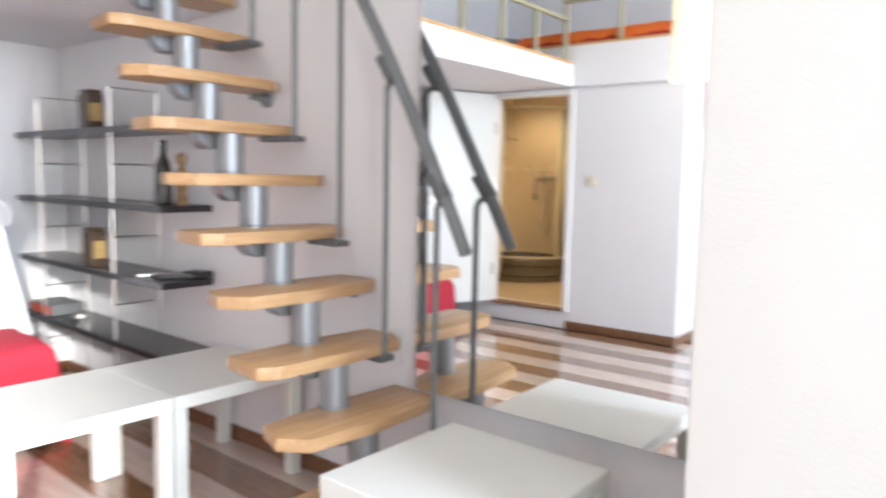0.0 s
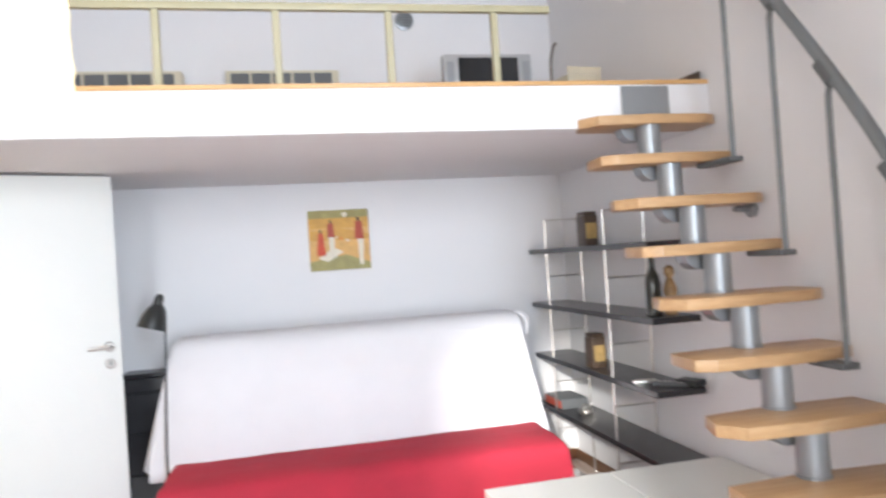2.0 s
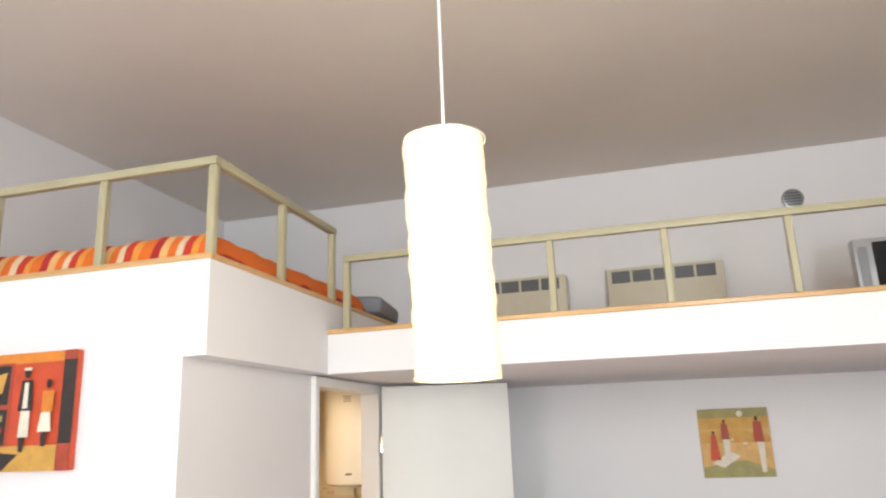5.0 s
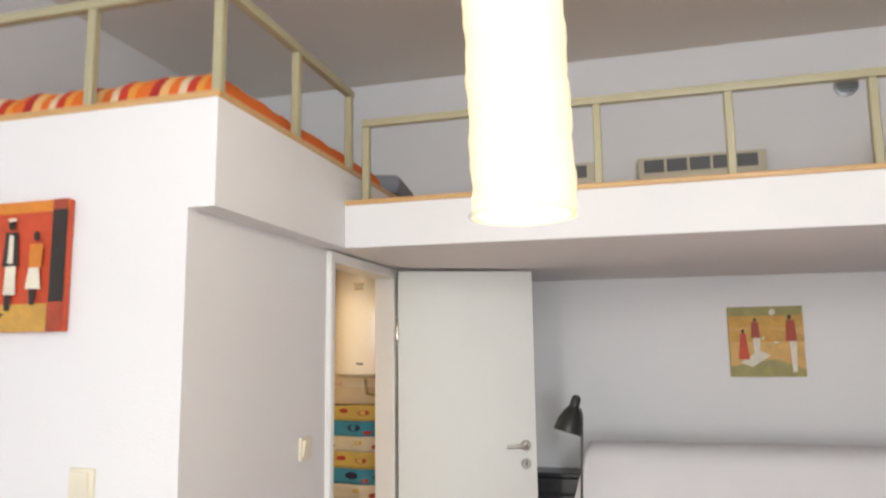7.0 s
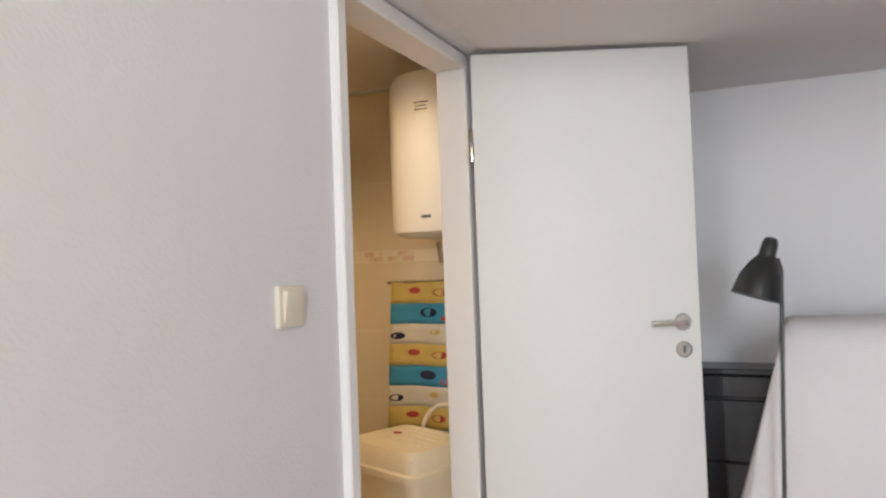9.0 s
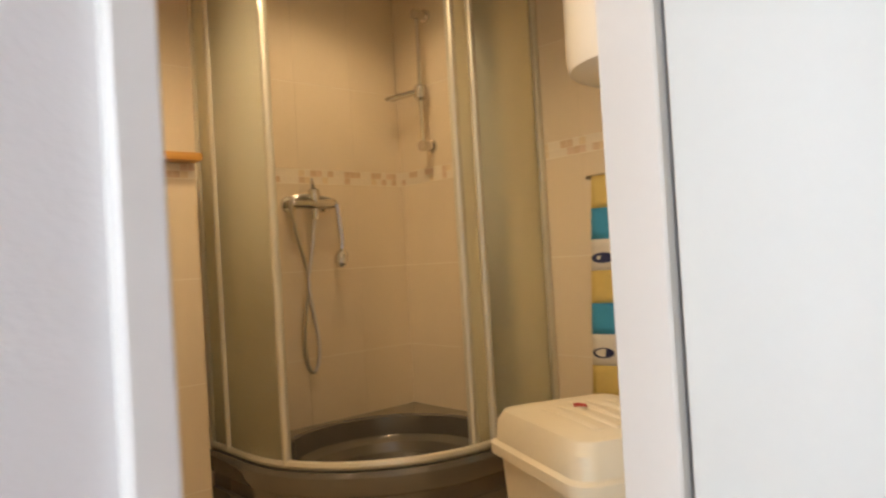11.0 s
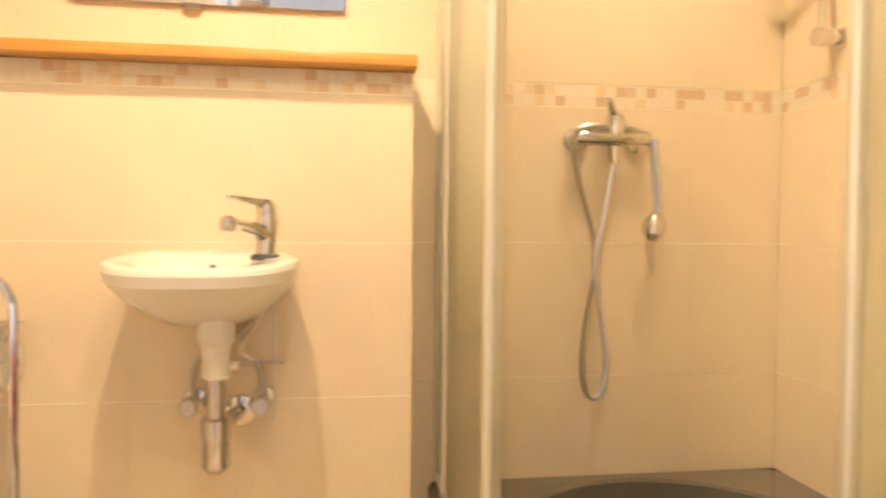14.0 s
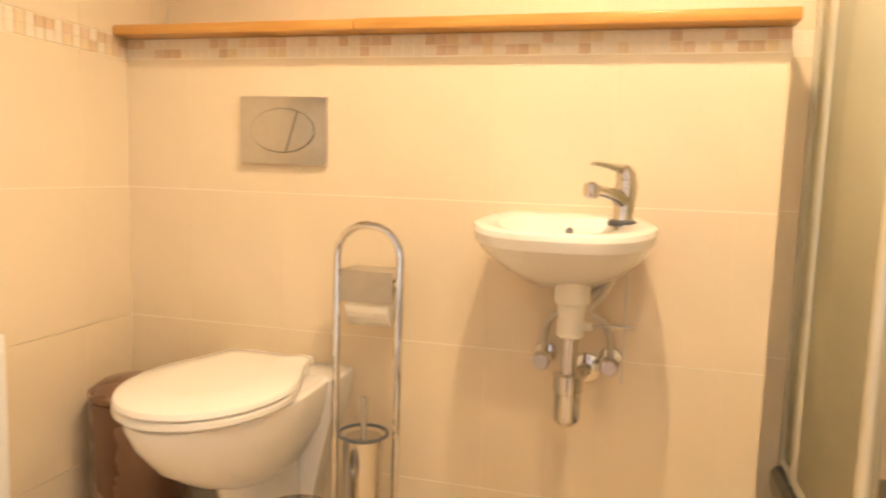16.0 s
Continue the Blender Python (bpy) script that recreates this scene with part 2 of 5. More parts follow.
setting("wall_east", prism([(east(YS), YS, -0.1), (east(YS) + T, YS, -0.1), (east(YS) + T, YB + T, -0.1), (east(YB + T), YB + T, -0.1)], (0, 0, ZC + 0.2)), PAINT, "white painted wall beside the stairs", "wall")
bm = bmesh.new()
WX0, WX1, WZ0, WZ1 = -0.58, 0.42, 0.02, 3.28
bm_box(bm, XW - T, WX0, YS - T, YS, -0.1, ZC + 0.1)
VX0, VX1 = 1.9, 2.8                             # the second window, unseen, added for fill light
bm_box(bm, WX1, VX0, YS - T, YS, -0.1, ZC + 0.1)
bm_box(bm, VX1, XE + 0.2, YS - T, YS, -0.1, ZC + 0.1)
bm_box(bm, VX0, VX1, YS - T, YS, -0.1, 0.70)
bm_box(bm, VX0, VX1, YS - T, YS, 3.0, ZC + 0.1)
bm_box(bm, WX0, WX1, YS - T, YS, -0.1, WZ0)
bm_box(bm, WX0, WX1, YS - T, YS, WZ1, ZC + 0.1)
setting("wall_south", bm, PAINT, "white wall with a balcony door and an added, unseen window", "wall")
bm = box(XW - T, XW, YS, 1.80, -0.1, 2.258)
bm_box(bm, XW - T, -1.60, YS, YB, 2.31, ZC + 0.1)
setting("wall_west", bm, PAINT, "white painted wall behind the raised bed", "wall")
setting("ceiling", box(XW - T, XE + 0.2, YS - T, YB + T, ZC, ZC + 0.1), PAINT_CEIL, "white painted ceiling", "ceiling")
setting("partition", box(2.85, XE, YS, -2.35, 0, ZC, 0.004), SHADEDWALL, "smooth beige wall return beside the mirror, darkened for shade", "wall")

# window in the south wall
win = setting("window_1", box(WX0, WX1, YS - 0.09, YS - 0.04, WZ0, WZ0 + 0.06), TRIMWHITE, "tall white framed balcony door", "window")
for name, b in (("window_head", box(WX0, WX1, YS - 0.09, YS - 0.04, WZ1 - 0.06, WZ1)),
                ("window_jamb", box(WX0, WX0 + 0.06, YS - 0.09, YS - 0.04, WZ0 + 0.06, WZ1 - 0.06)),
                ("window_jamb", box(WX1 - 0.06, WX1, YS - 0.09, YS - 0.04, WZ0 + 0.06, WZ1 - 0.06)),
                ("transom", box(WX0 + 0.06, WX1 - 0.06, YS - 0.09, YS - 0.04, 2.30, 2.36))):
    part(name, b, TRIMWHITE, win)

# second window: unseen, added as an opening for the fill lamp
win = setting("fill_window", box(VX0, VX1, YS - 0.09, YS - 0.04, 0.70, 0.76), TRIMWHITE, "white framed window, unseen, added for the fill light", "window")
for name, b in (("window_head", box(VX0, VX1, YS - 0.09, YS - 0.04, 2.94, 3.0)), ("window_jamb", box(VX0, VX0 + 0.06, YS - 0.09, YS - 0.04, 0.76, 2.94)),
                ("window_jamb", box(VX1 - 0.06, VX1, YS - 0.09, YS - 0.04, 0.76, 2.94))):
    part(name, b, TRIMWHITE, win)
# unseen blocker, added so no sun beam enters through the second window
setting("sun_blocker", box(0.62, 0.74, YS - 5.4, YS - T, -0.1, ZC + 0.3), PAINT, "unseen blocker that keeps the sun out of the added window", "wall")

# mezzanine over the sofa
mz = setting("mezzanine", prism([(0.085, 0.0, 1.988), (XE, 0.0, 1.964), (XE, 0.0, ZM - 0.02), (0.085, 0.0, ZM - 0.02)], (0, YB, 0), 0.003), PAINT, "white mezzanine slab over the sofa", "mezzanine")
part("edge_strip", box(0.085, XE, -0.006, 0.11, ZM - 0.02, ZM, 0.003), EDGEWOOD, mz, "varnished pine edge strip")
part("deck", box(0.085, XE, 0.11, YB, ZM - 0.02, ZM - 0.002), EDGEWOOD, mz)

# bathroom box with the bed platform above
BY = -0.90
bm = box(-0.085, 0.0, BY + 0.1, 0.03, 0, 1.99)
bm_box(bm, -0.085, 0.0, 0.785, YB, 0, 1.99)
bm_box(bm, -0.085, 0.0, 0.03, 0.785, 1.985, 1.99)
bm_box(bm, -0.085, 0.0, 0.03, 0.785, 0, ZF - 0.006)
setting("wall_bath_east", bm, PAINT, "white partition wall with the bathroom doorway", "wall")
setting("wall_bath_south", box(XW, 0.0, BY, BY + 0.1, 0, 1.99), PAINT, "white partition wall of the bathroom", "wall")
pf = setting("bed_platform", box(XW, 0.085, BY - 0.0, YB, 2.255, 2.305), PAINT, "white platform of the raised bed", "platform")
part("fascia", box(-0.03, 0.085, BY, 0.0, 1.99, 2.255), PAINT, pf)
part("fascia", box(XW, -0.03, BY, BY + 0.1, 1.99, 2.255), PAINT, pf)
part("fascia", box(-0.085, 0.083, 0.0, YB, 1.992, 2.255), PAINT, pf)
part("edge_strip", box(XW, 0.092, BY - 0.006, BY + 0.1, 2.305, 2.325, 0.003), EDGEWOOD, pf, "varnished pine edge strip")
part("edge_strip", box(-0.01, 0.092, BY + 0.1, 1.0, 2.305, 2.325, 0.003), EDGEWOOD, pf, "varnished pine edge strip")
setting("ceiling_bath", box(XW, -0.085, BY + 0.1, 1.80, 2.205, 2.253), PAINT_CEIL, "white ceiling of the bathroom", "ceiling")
bathfloor = setting("floor_bath", box(XW, -0.1, BY + 0.1, 1.80, 0, ZF - 0.006), GROUT, "raised bathroom floor in beige tiles", "floor")

# skirting
for x0, x1, y0, y1 in ((0, east(YB), YB - 0.012, YB), (0.0, 0.012, BY, 0.03), (XW, 0.0, BY - 0.012, BY), (2.838, 2.85, YS, -2.35)):
    setting("baseboard", box(x0, x1, y0, y1, 0, 0.07, 0.003), SKIRT, "dark brown wooden skirting board", "skirting")

setting("baseboard", prism([(east(-2.35) - 0.012, -2.35, 0), (east(-2.35), -2.35, 0), (east(YB), YB - 0.012, 0), (east(YB) - 0.012, YB - 0.012, 0)], (0, 0, 0.07), 0.003), SKIRT, "dark brown wooden skirting board", "skirting")

# ---- door ----
fr = setting("door_frame_1", box(-0.09, 0.022, 0.018, 0.058, ZF - 0.003, 1.94, 0.004), TRIMWHITE, "white lacquered door frame of the bathroom", "door frame")
part("jamb", box(-0.078, 0.022, 0.767, 0.795, ZF - 0.003, 1.94, 0.004), TRIMWHITE, fr)
part("head", box(-0.09, 0.022, 0.018, 0.795, 1.94, 1.984, 0.004), TRIMWHITE, fr)
part("threshold", box(-0.09, 0.03, 0.058, 0.767, ZF - 0.004, ZF + 0.012, 0.004), SKIRT, fr)

HX, HY = 0.036, 0.768                          # hinge line
LEAF = math.degrees(math.atan2(1.035 - HY, 0.667 - HX))
door = thing("door_1", HX, HY, ZF, "white flush door, open wide into the room", "door")
dm = pose(HX, HY, 0, 0, 0, LEAF)


def turned(bm, m):
    bmesh.ops.transform(bm, matrix=m, verts=bm.verts[:])
    return bm


part("leaf", turned(box(0.006, 0.69, -0.02, 0.02, ZF + 0.015, 1.972, 0.004, 2), dm), DOORWHITE, door)
for z in (0.45, 1.68):
    part("hinge", turned(lathe([(0.007, z - 0.05), (0.009, z - 0.048), (0.009, z + 0.048), (0.006, z + 0.055)], 0.0, -0.014, 10), dm), CHROME, door)
for s in (-1, 1):
    rose = lathe([(0.026, 0.0), (0.026, 0.006), (0.022, 0.009)], 0, 0, 24)
    turned(rose, pose(0.635, s * 0.02, 1.107, 90 * (1 if s < 0 else -1)))
    h = part("rose", turned(rose, dm), STEEL, door, "brushed steel rose")
    lev = tube([(0.635, s * 0.022, 1.107), (0.635, s * 0.06, 1.107), (0.622, s * 0.068, 1.107), (0.58, s * 0.068, 1.108), (0.53, s * 0.064, 1.106)], 0.009, 10)
    part("lever", turned(lev, dm), STEEL, h, "brushed steel lever handle")
    esc = lathe([(0.025, 0.0), (0.025, 0.006), (0.021, 0.009)], 0, 0, 24)
    turned(esc, pose(0.635, s * 0.02, 1.022, 90 * (1 if s < 0 else -1)))
    e = part("escutcheon", turned(esc, dm), STEEL, door, "brushed steel key escutcheon")
    hole = box(0.631, 0.639, s * 0.0285 - 0.001, s * 0.0285 + 0.001, 1.012, 1.034)
    part("keyhole", turned(hole, dm), DARKGREY, e)

# ---- switches and socket ----


def rocker_switch(x, y, z, axis):
    sw = thing("light_switch", x, y, z, "cream plastic rocker light switch on white wall", "light switch", "light switches")
    if axis == "x":
        part("plate", box(x, x + 0.012, y - 0.041, y + 0.041, z - 0.041, z + 0.041, 0.004, 2), CREAMPLASTIC, sw)
        part("rocker", prism([(x + 0.012, y - 0.028, z - 0.03), (x + 0.014, y - 0.028, z - 0.03), (x + 0.022, y - 0.028, z + 0.03), (x + 0.012, y - 0.028, z + 0.03)], (0, 0.056, 0), 0.001), CREAMPLASTIC, sw)
    else:
        part("plate", box(x - 0.041, x + 0.041, y - 0.012, y, z - 0.041, z + 0.041, 0.004, 2), CREAMPLASTIC, sw)
        part("rocker", prism([(x - 0.028, y - 0.012, z - 0.03), (x - 0.028, y - 0.014, z - 0.03), (x - 0.028, y - 0.022, z + 0.03), (x - 0.028, y - 0.012, z + 0.03)], (0.056, 0, 0), 0.001), CREAMPLASTIC, sw)


rocker_switch(0.0, -0.165, 1.235, "x")
rocker_switch(-0.30, BY, 1.235, "y")
SE = east(-1.79)
so = thing("wall_socket", SE, -1.79, 0.34, "white plastic wall socket below the mirror", "socket")
part("plate", box(SE - 0.012, SE + 0.002, -1.83, -1.75, 0.30, 0.38, 0.004, 2), WHITEFOIL, so)
part("well", turned(lathe([(0.022, 0), (0.022, 0.003)], 0, 0, 20), pose(SE - 0.012, -1.79, 0.34, 0, -90)), CREAMPLASTIC, so)

# ---- paintings ----
OCHRE = mat("ochre_paint", (0.58, 0.32, 0.07), 0.6, 0.22, 14, 0.25)
SAND = mat("sand_paint", (0.64, 0.38, 0.13), 0.6, 0.2, 18, 0.25)
REDPAINT = mat("red_paint", (0.55, 0.07, 0.025), 0.6, 0.2, 10, 0.25)
BRICKPAINT = mat("brick_red_paint", (0.38, 0.06, 0.03), 0.6, 0.2, 16, 0.25)
BLACKPAINT = mat("black_paint", (0.03, 0.022, 0.02), 0.6, 0.3, 14, 0.25)
WHITEPAINT = mat("cream_paint", (0.72, 0.66, 0.54), 0.6, 0.15, 14, 0.25)
GREENPAINT = mat("olive_paint", (0.33, 0.29, 0.11), 0.6, 0.25, 14, 0.25)
ORANGEPAINT = mat("orange_paint", (0.66, 0.22, 0.03), 0.6, 0.2, 14, 0.25)


def canvas(name, label, x0, x1, z0, z1, y, ground, patches):
    """A stretched canvas hung on a wall that faces -y, with flat patches of paint (u, v from its top left)."""
    pic = thing(name, (x0 + x1) / 2, y, z0, label, "painting")
    body = part("canvas", box(x0, x1, y - 0.024, y - 0.002, z0, z1, 0.003), ground, pic)
    w, h = x1 - x0, z1 - z0
    for k, (us, material) in enumerate(patches):
        lift = 0.025 + 0.0006 * k
        poly = [(x0 + u * w, y - lift, z1 - v * h) for u, v in us]
        part("paint_patch", prism(poly, (0, 0.0012, 0)), material, body)
    return pic


def rect(u0, v0, u1, v1):
    return [(u0, v0), (u1, v0), (u1, v1), (u0, v1)]


def blob(u, v, ru, rv, n=10):
    return [(u + ru * math.cos(k * math.tau / n), v + rv * math.sin(k * math.tau / n)) for k in range(n)]


def taper(u, v0, v1, w0, w1):
    return [(u - w0, v0), (u + w0, v0), (u + w1, v1), (u - w1, v1)]


canvas("ochre_painting", "square ochre canvas with upright red and white shapes", 1.68, 2.065, 1.410, 1.796, YB, SAND, [
    (rect(0, 0, 1, 0.13), GREENPAINT), (rect(0, 0.13, 1, 0.30), OCHRE), ([(0, 0.35), (0.5, 0.3), (1, 0.42), (1, 0.5), (0, 0.5)], OCHRE),
    ([(0, 0.85), (0.6, 0.75), (1, 0.9), (1, 1), (0, 1)], GREENPAINT), ([(0.14, 0.80), (0.4, 0.62), (0.55, 0.70), (0.3, 0.86)], WHITEPAINT),
    (blob(0.60, 0.08, 0.045, 0.045), WHITEPAINT), (taper(0.36, 0.22, 0.45, 0.045, 0.06), BRICKPAINT), (taper(0.37, 0.45, 0.66, 0.05, 0.04), WHITEPAINT),
    (blob(0.36, 0.19, 0.022, 0.03), BLACKPAINT), (taper(0.19, 0.38, 0.75, 0.035, 0.075), REDPAINT), (blob(0.19, 0.35, 0.022, 0.03), BLACKPAINT),
    (taper(0.83, 0.2, 0.5, 0.055, 0.075), BRICKPAINT), (taper(0.85, 0.5, 0.93, 0.05, 0.03), WHITEPAINT), (blob(0.82, 0.16, 0.025, 0.035), BLACKPAINT),
    (rect(0.5, 0.46, 0.55, 0.5), ORANGEPAINT), (rect(0.6, 0.5, 0.66, 0.53), WHITEPAINT), (rect(0.44, 0.44, 0.47, 0.47), WHITEPAINT)])
canvas("red_painting", "large red canvas with black bands and upright shapes", -0.775, -0.380, 1.652, 2.037, BY, REDPAINT, [
    (rect(0, 0, 1, 0.09), ORANGEPAINT), (rect(0, 0.08, 0.34, 0.8), BRICKPAINT), (rect(0.05, 0.1, 0.31, 0.44), BLACKPAINT), (rect(0.05, 0.48, 0.31, 0.78), BLACKPAINT),
    ([(0.1, 0.34), (0.18, 0.18), (0.28, 0.16), (0.24, 0.34)], OCHRE), (blob(0.19, 0.66, 0.09, 0.05), REDPAINT), (rect(0.1, 0.53, 0.27, 0.58), GREENPAINT),
    ([(0.0, 0.82), (0.34, 0.79), (0.86, 0.79), (0.86, 1), (0, 1)], OCHRE), (rect(0.87, 0.08, 1, 0.78), BLACKPAINT), (rect(0.87, 0.0, 1, 0.08), BRICKPAINT), (rect(0.87, 0.78, 1, 1), BRICKPAINT),
    ([(0.0, 0.84), (0.25, 0.84), (0.48, 0.86), (0.32, 1), (0, 1)], BLACKPAINT), (taper(0.51, 0.24, 0.5, 0.055, 0.075), BLACKPAINT), (taper(0.51, 0.26, 0.48, 0.02, 0.025), WHITEPAINT),
    (taper(0.52, 0.5, 0.72, 0.045, 0.055), WHITEPAINT), (blob(0.51, 0.18, 0.03, 0.045), BLACKPAINT), (rect(0.475, 0.13, 0.55, 0.155), WHITEPAINT), (taper(0.51, 0.72, 0.84, 0.03, 0.02), BLACKPAINT),
    (taper(0.75, 0.34, 0.52, 0.06, 0.055), ORANGEPAINT), (taper(0.74, 0.52, 0.68, 0.045, 0.07), WHITEPAINT), (blob(0.75, 0.28, 0.025, 0.04), BLACKPAINT), (taper(0.74, 0.68, 0.80, 0.03, 0.02), BLACKPAINT)])

# ---- pendant lamp ----
PAPER = glow("lit_rice_paper", (1.0, 0.86, 0.60), 0.75)
LX, LY = 0.99, -1.245
pl = thing("pendant_lamp", LX, LY, ZC, "lit cylindrical rice paper pendant lamp hanging on a white cord", "pendant lamp")
bm = bmesh.new()
rings = []
for i in range(31):
    z = 1.842 + 0.60 * i / 30
    ring = []
    for k in range(28):
        a = k * math.tau / 28
        r = 0.101 + 0.004 * math.sin(3 * a + i * 0.35) * math.sin(i * 0.5) + 0.002 * math.sin(i * 2.1 + 5 * a)
        lean = (i / 30 - 0.5) * -0.012
        ring.append(bm.verts.new((LX + lean + r * math.cos(a), LY + r * math.sin(a), z)))
    rings.append(ring)
for s, t in zip(rings, rings[1:]):
    for k in range(28):
        bm.faces.new((s[k], s[(k + 1) % 28], t[(k + 1) % 28], t[k]))
shade = part("shade", bm, PAPER, pl, "glowing crinkled rice paper shade")
mod = shade.modifiers.new("thickness", "SOLIDIFY")
mod.thickness = 0.0015
shade.visible_shadow = False
part("cord", tube([(LX - 0.004, LY, 2.2), (LX - 0.004, LY, 2.8), (LX - 0.002, LY, ZC - 0.03)], 0.004, 8), TRIMWHITE, pl)
part("ceiling_rose", lathe([(0.045, ZC), (0.045, ZC - 0.02), (0.02, ZC - 0.05)], LX, LY, 20), TRIMWHITE, pl)
for z in (1.845, 2.44):
    ring = [(LX + 0.1 * math.cos(k * math.tau / 28), LY + 0.1 * math.sin(k * math.tau / 28), z) for k in range(29)]
    part("wire_ring", tube(ring, 0.002, 6, cap=False), TRIMWHITE, pl)
part("bulb", lathe([(0.012, 2.2), (0.014, 2.16), (0.03, 2.12), (0.032, 2.09), (0.02, 2.065), (0.004, 2.06)], LX, LY, 16), PAPER, pl)
bpy.data.objects["bulb"].visible_shadow = False

# ---- sofa ----
sofa = thing("sofa", 1.87, 1.2, 0, "sofa under a white throw and a red seat cover", "sofa")
SX0, SX1 = 0.93, 2.83
part("base", box(SX0 + 0.04, SX1 - 0.04, 0.72, 1.66, 0.05, 0.28, 0.02), REDCLOTH, sofa)


def cloth(x0, x1, prof, nx, amp, seed, top, fall, flare):
    """A draped sheet: a profile of (y, z) carried along x, rounded over both ends and hanging down there."""
    cols = []
    n_end = 16
    for k in range(n_end, 0, -1):
        cols.append((x0, -1, k / n_end))
    for i in range(nx + 1):
        cols.append((x0 + (x1 - x0) * i / nx, 0, 0.0))
    for k in range(1, n_end + 1):
        cols.append((x1, 1, k / n_end))
    bm = bmesh.new()
    rows = []
    r = 0.07
    for c, (xb, s, f) in enumerate(cols):
        row = []
        arc_f = min(1.0, f / 0.3)
        out = r * math.sin(arc_f * math.pi / 2)
        down = r * (1 - math.cos(arc_f * math.pi / 2)) + fall * max(0.0, f - 0.3) / 0.7
        for j, (y, z) in enumerate(prof):
            spread = flare * min(1.0, max(0.12, (1.19 - y) / 0.12)) if s < 0 else min(flare, 0.1)
            x = xb + s * (out + spread * max(0.0, f - 0.3))
            w = noise.noise(Vector((x * 2.6 + seed, j * 0.33, seed))) * amp + noise.noise(Vector((x * 9 + seed, j * 0.2, 3))) * amp * 0.35
            fold = 0.022 * f * math.sin(y * 26 + seed) if s else 0.0
            row.append(bm.verts.new((x + 0.3 * w + fold, y + w, min(z + 0.5 * w, top - down) if s else z + 0.5 * w)))
        rows.append(row)
    for s, t in zip(rows, rows[1:]):
        for j in range(len(prof) - 1):
            bm.faces.new((s[j], s[j + 1], t[j + 1], t[j]))
    return bm


def smooth_line(points, n):
    """Points along a rounded polyline."""
    pts = [Vector(p) for p in points]
    for _ in range(3):
        nxt = [pts[0]]
        for a, b in zip(pts, pts[1:]):
            nxt += [a * 0.75 + b * 0.25, a * 0.25 + b * 0.75]
        pts = nxt + [pts[-1]]
    lens = [0.0]
    for a, b in zip(pts, pts[1:]):
        lens.append(lens[-1] + (b - a).length)
    out, k = [], 0
    for i in range(n):
        t = lens[-1] * i / (n - 1)
        while k < len(lens) - 2 and lens[k + 1] < t:
            k += 1
        f = (t - lens[k]) / max(lens[k + 1] - lens[k], 1e-9)
        out.append(pts[k].lerp(pts[k + 1], min(max(f, 0), 1)))
    return out


bprof = [(p.y, p.z) for p in smooth_line([(0, 0.97, 0.40), (0, 1.0, 0.62), (0, 1.06, 0.98), (0, 1.10, 1.09), (0, 1.25, 1.115), (0, 1.42, 1.08), (0, 1.46, 0.9), (0, 1.50, 0.3)], 40)]
tb = part("back_throw", cloth(SX0 + 0.05, SX1 - 0.05, bprof, 90, 0.014, 2.0, 1.118, 0.60, 0.21), THROW, sofa, "white cotton throw over the backrest", 60)
tb.modifiers.new("thickness", "SOLIDIFY").thickness = 0.006
knot = smooth_line([(2.80, 1.22, 1.06), (2.86, 1.20, 1.09), (2.90, 1.17, 1.065), (2.905, 1.15, 1.01), (2.89, 1.14, 0.96)], 14)
part("throw_fold", tube([tuple(p) for p in knot], 0.03, 10, [0.008 + 0.013 * math.sin(math.pi * k / 13) for k in range(14)]), THROW, sofa, "bunched corner of the throw", 60)
part("backrest", box(SX0 + 0.04, SX1 - 0.04, 1.08, 1.44, 0.28, 1.05, 0.05, 3), THROW, sofa)
sprof = [(p.y, p.z) for p in smooth_line([(0, 1.04, 0.47), (0, 0.85, 0.485), (0, 0.62, 0.475), (0, 0.545, 0.44), (0, 0.53, 0.28), (0, 0.515, 0.03)], 34)]
o = part("seat_cover", cloth(SX0 + 0.02, SX1 - 0.02, sprof, 90, 0.014, 8.0, 0.487, 0.44, 0.04), REDCLOTH, sofa, "red cotton seat cover hanging to the floor", 60)
o.modifiers.new("thickness", "SOLIDIFY").thickness = 0.006
part("seat", box(SX0 + 0.05, SX1 - 0.05, 0.60, 1.08, 0.28, 0.445, 0.03, 2), REDCLOTH, sofa)

# ---- black chest and floor lamp by the door ----
ch = thing("shoe_cabinet", 0.73, 1.64, 0, "shallow black cabinet with tilting flaps beside the sofa", "cabinet")
part("body", box(0.565, 0.905, 1.565, 1.733, 0.02, 0.862, 0.004), BLACKWOOD, ch)
part("top", box(0.555, 0.915, 1.545, 1.733, 0.862, 0.885, 0.004), BLACKWOOD, ch)
for z0, z1 in ((0.06, 0.295), (0.302, 0.532), (0.540, 0.768), (0.778, 0.858)):
    part("flap", box(0.572, 0.898, 1.549, 1.564, z0, z1, 0.004), BLACKWOOD, ch)

BLACKMETAL = mat("black_enamel", (0.02, 0.022, 0.022), 0.35, 0.1, 12, 0.02)
fl = thing("floor_lamp", 0.905, 1.0, 0, "black metal reading floor lamp beside the sofa", "floor lamp")
part("foot", lathe([(0.12, 0), (0.12, 0.015), (0.03, 0.03), (0.01, 0.04)], 0.885, 0.86, 24), BLACKMETAL, fl)
part("pole", tube([(0.885, 0.86, 0.03), (0.89, 0.88, 0.6), (0.907, 0.93, 1.1), (0.912, 0.945, 1.26), (0.905, 0.945, 1.29), (0.885, 0.945, 1.292)], 0.006, 10), BLACKMETAL, fl)
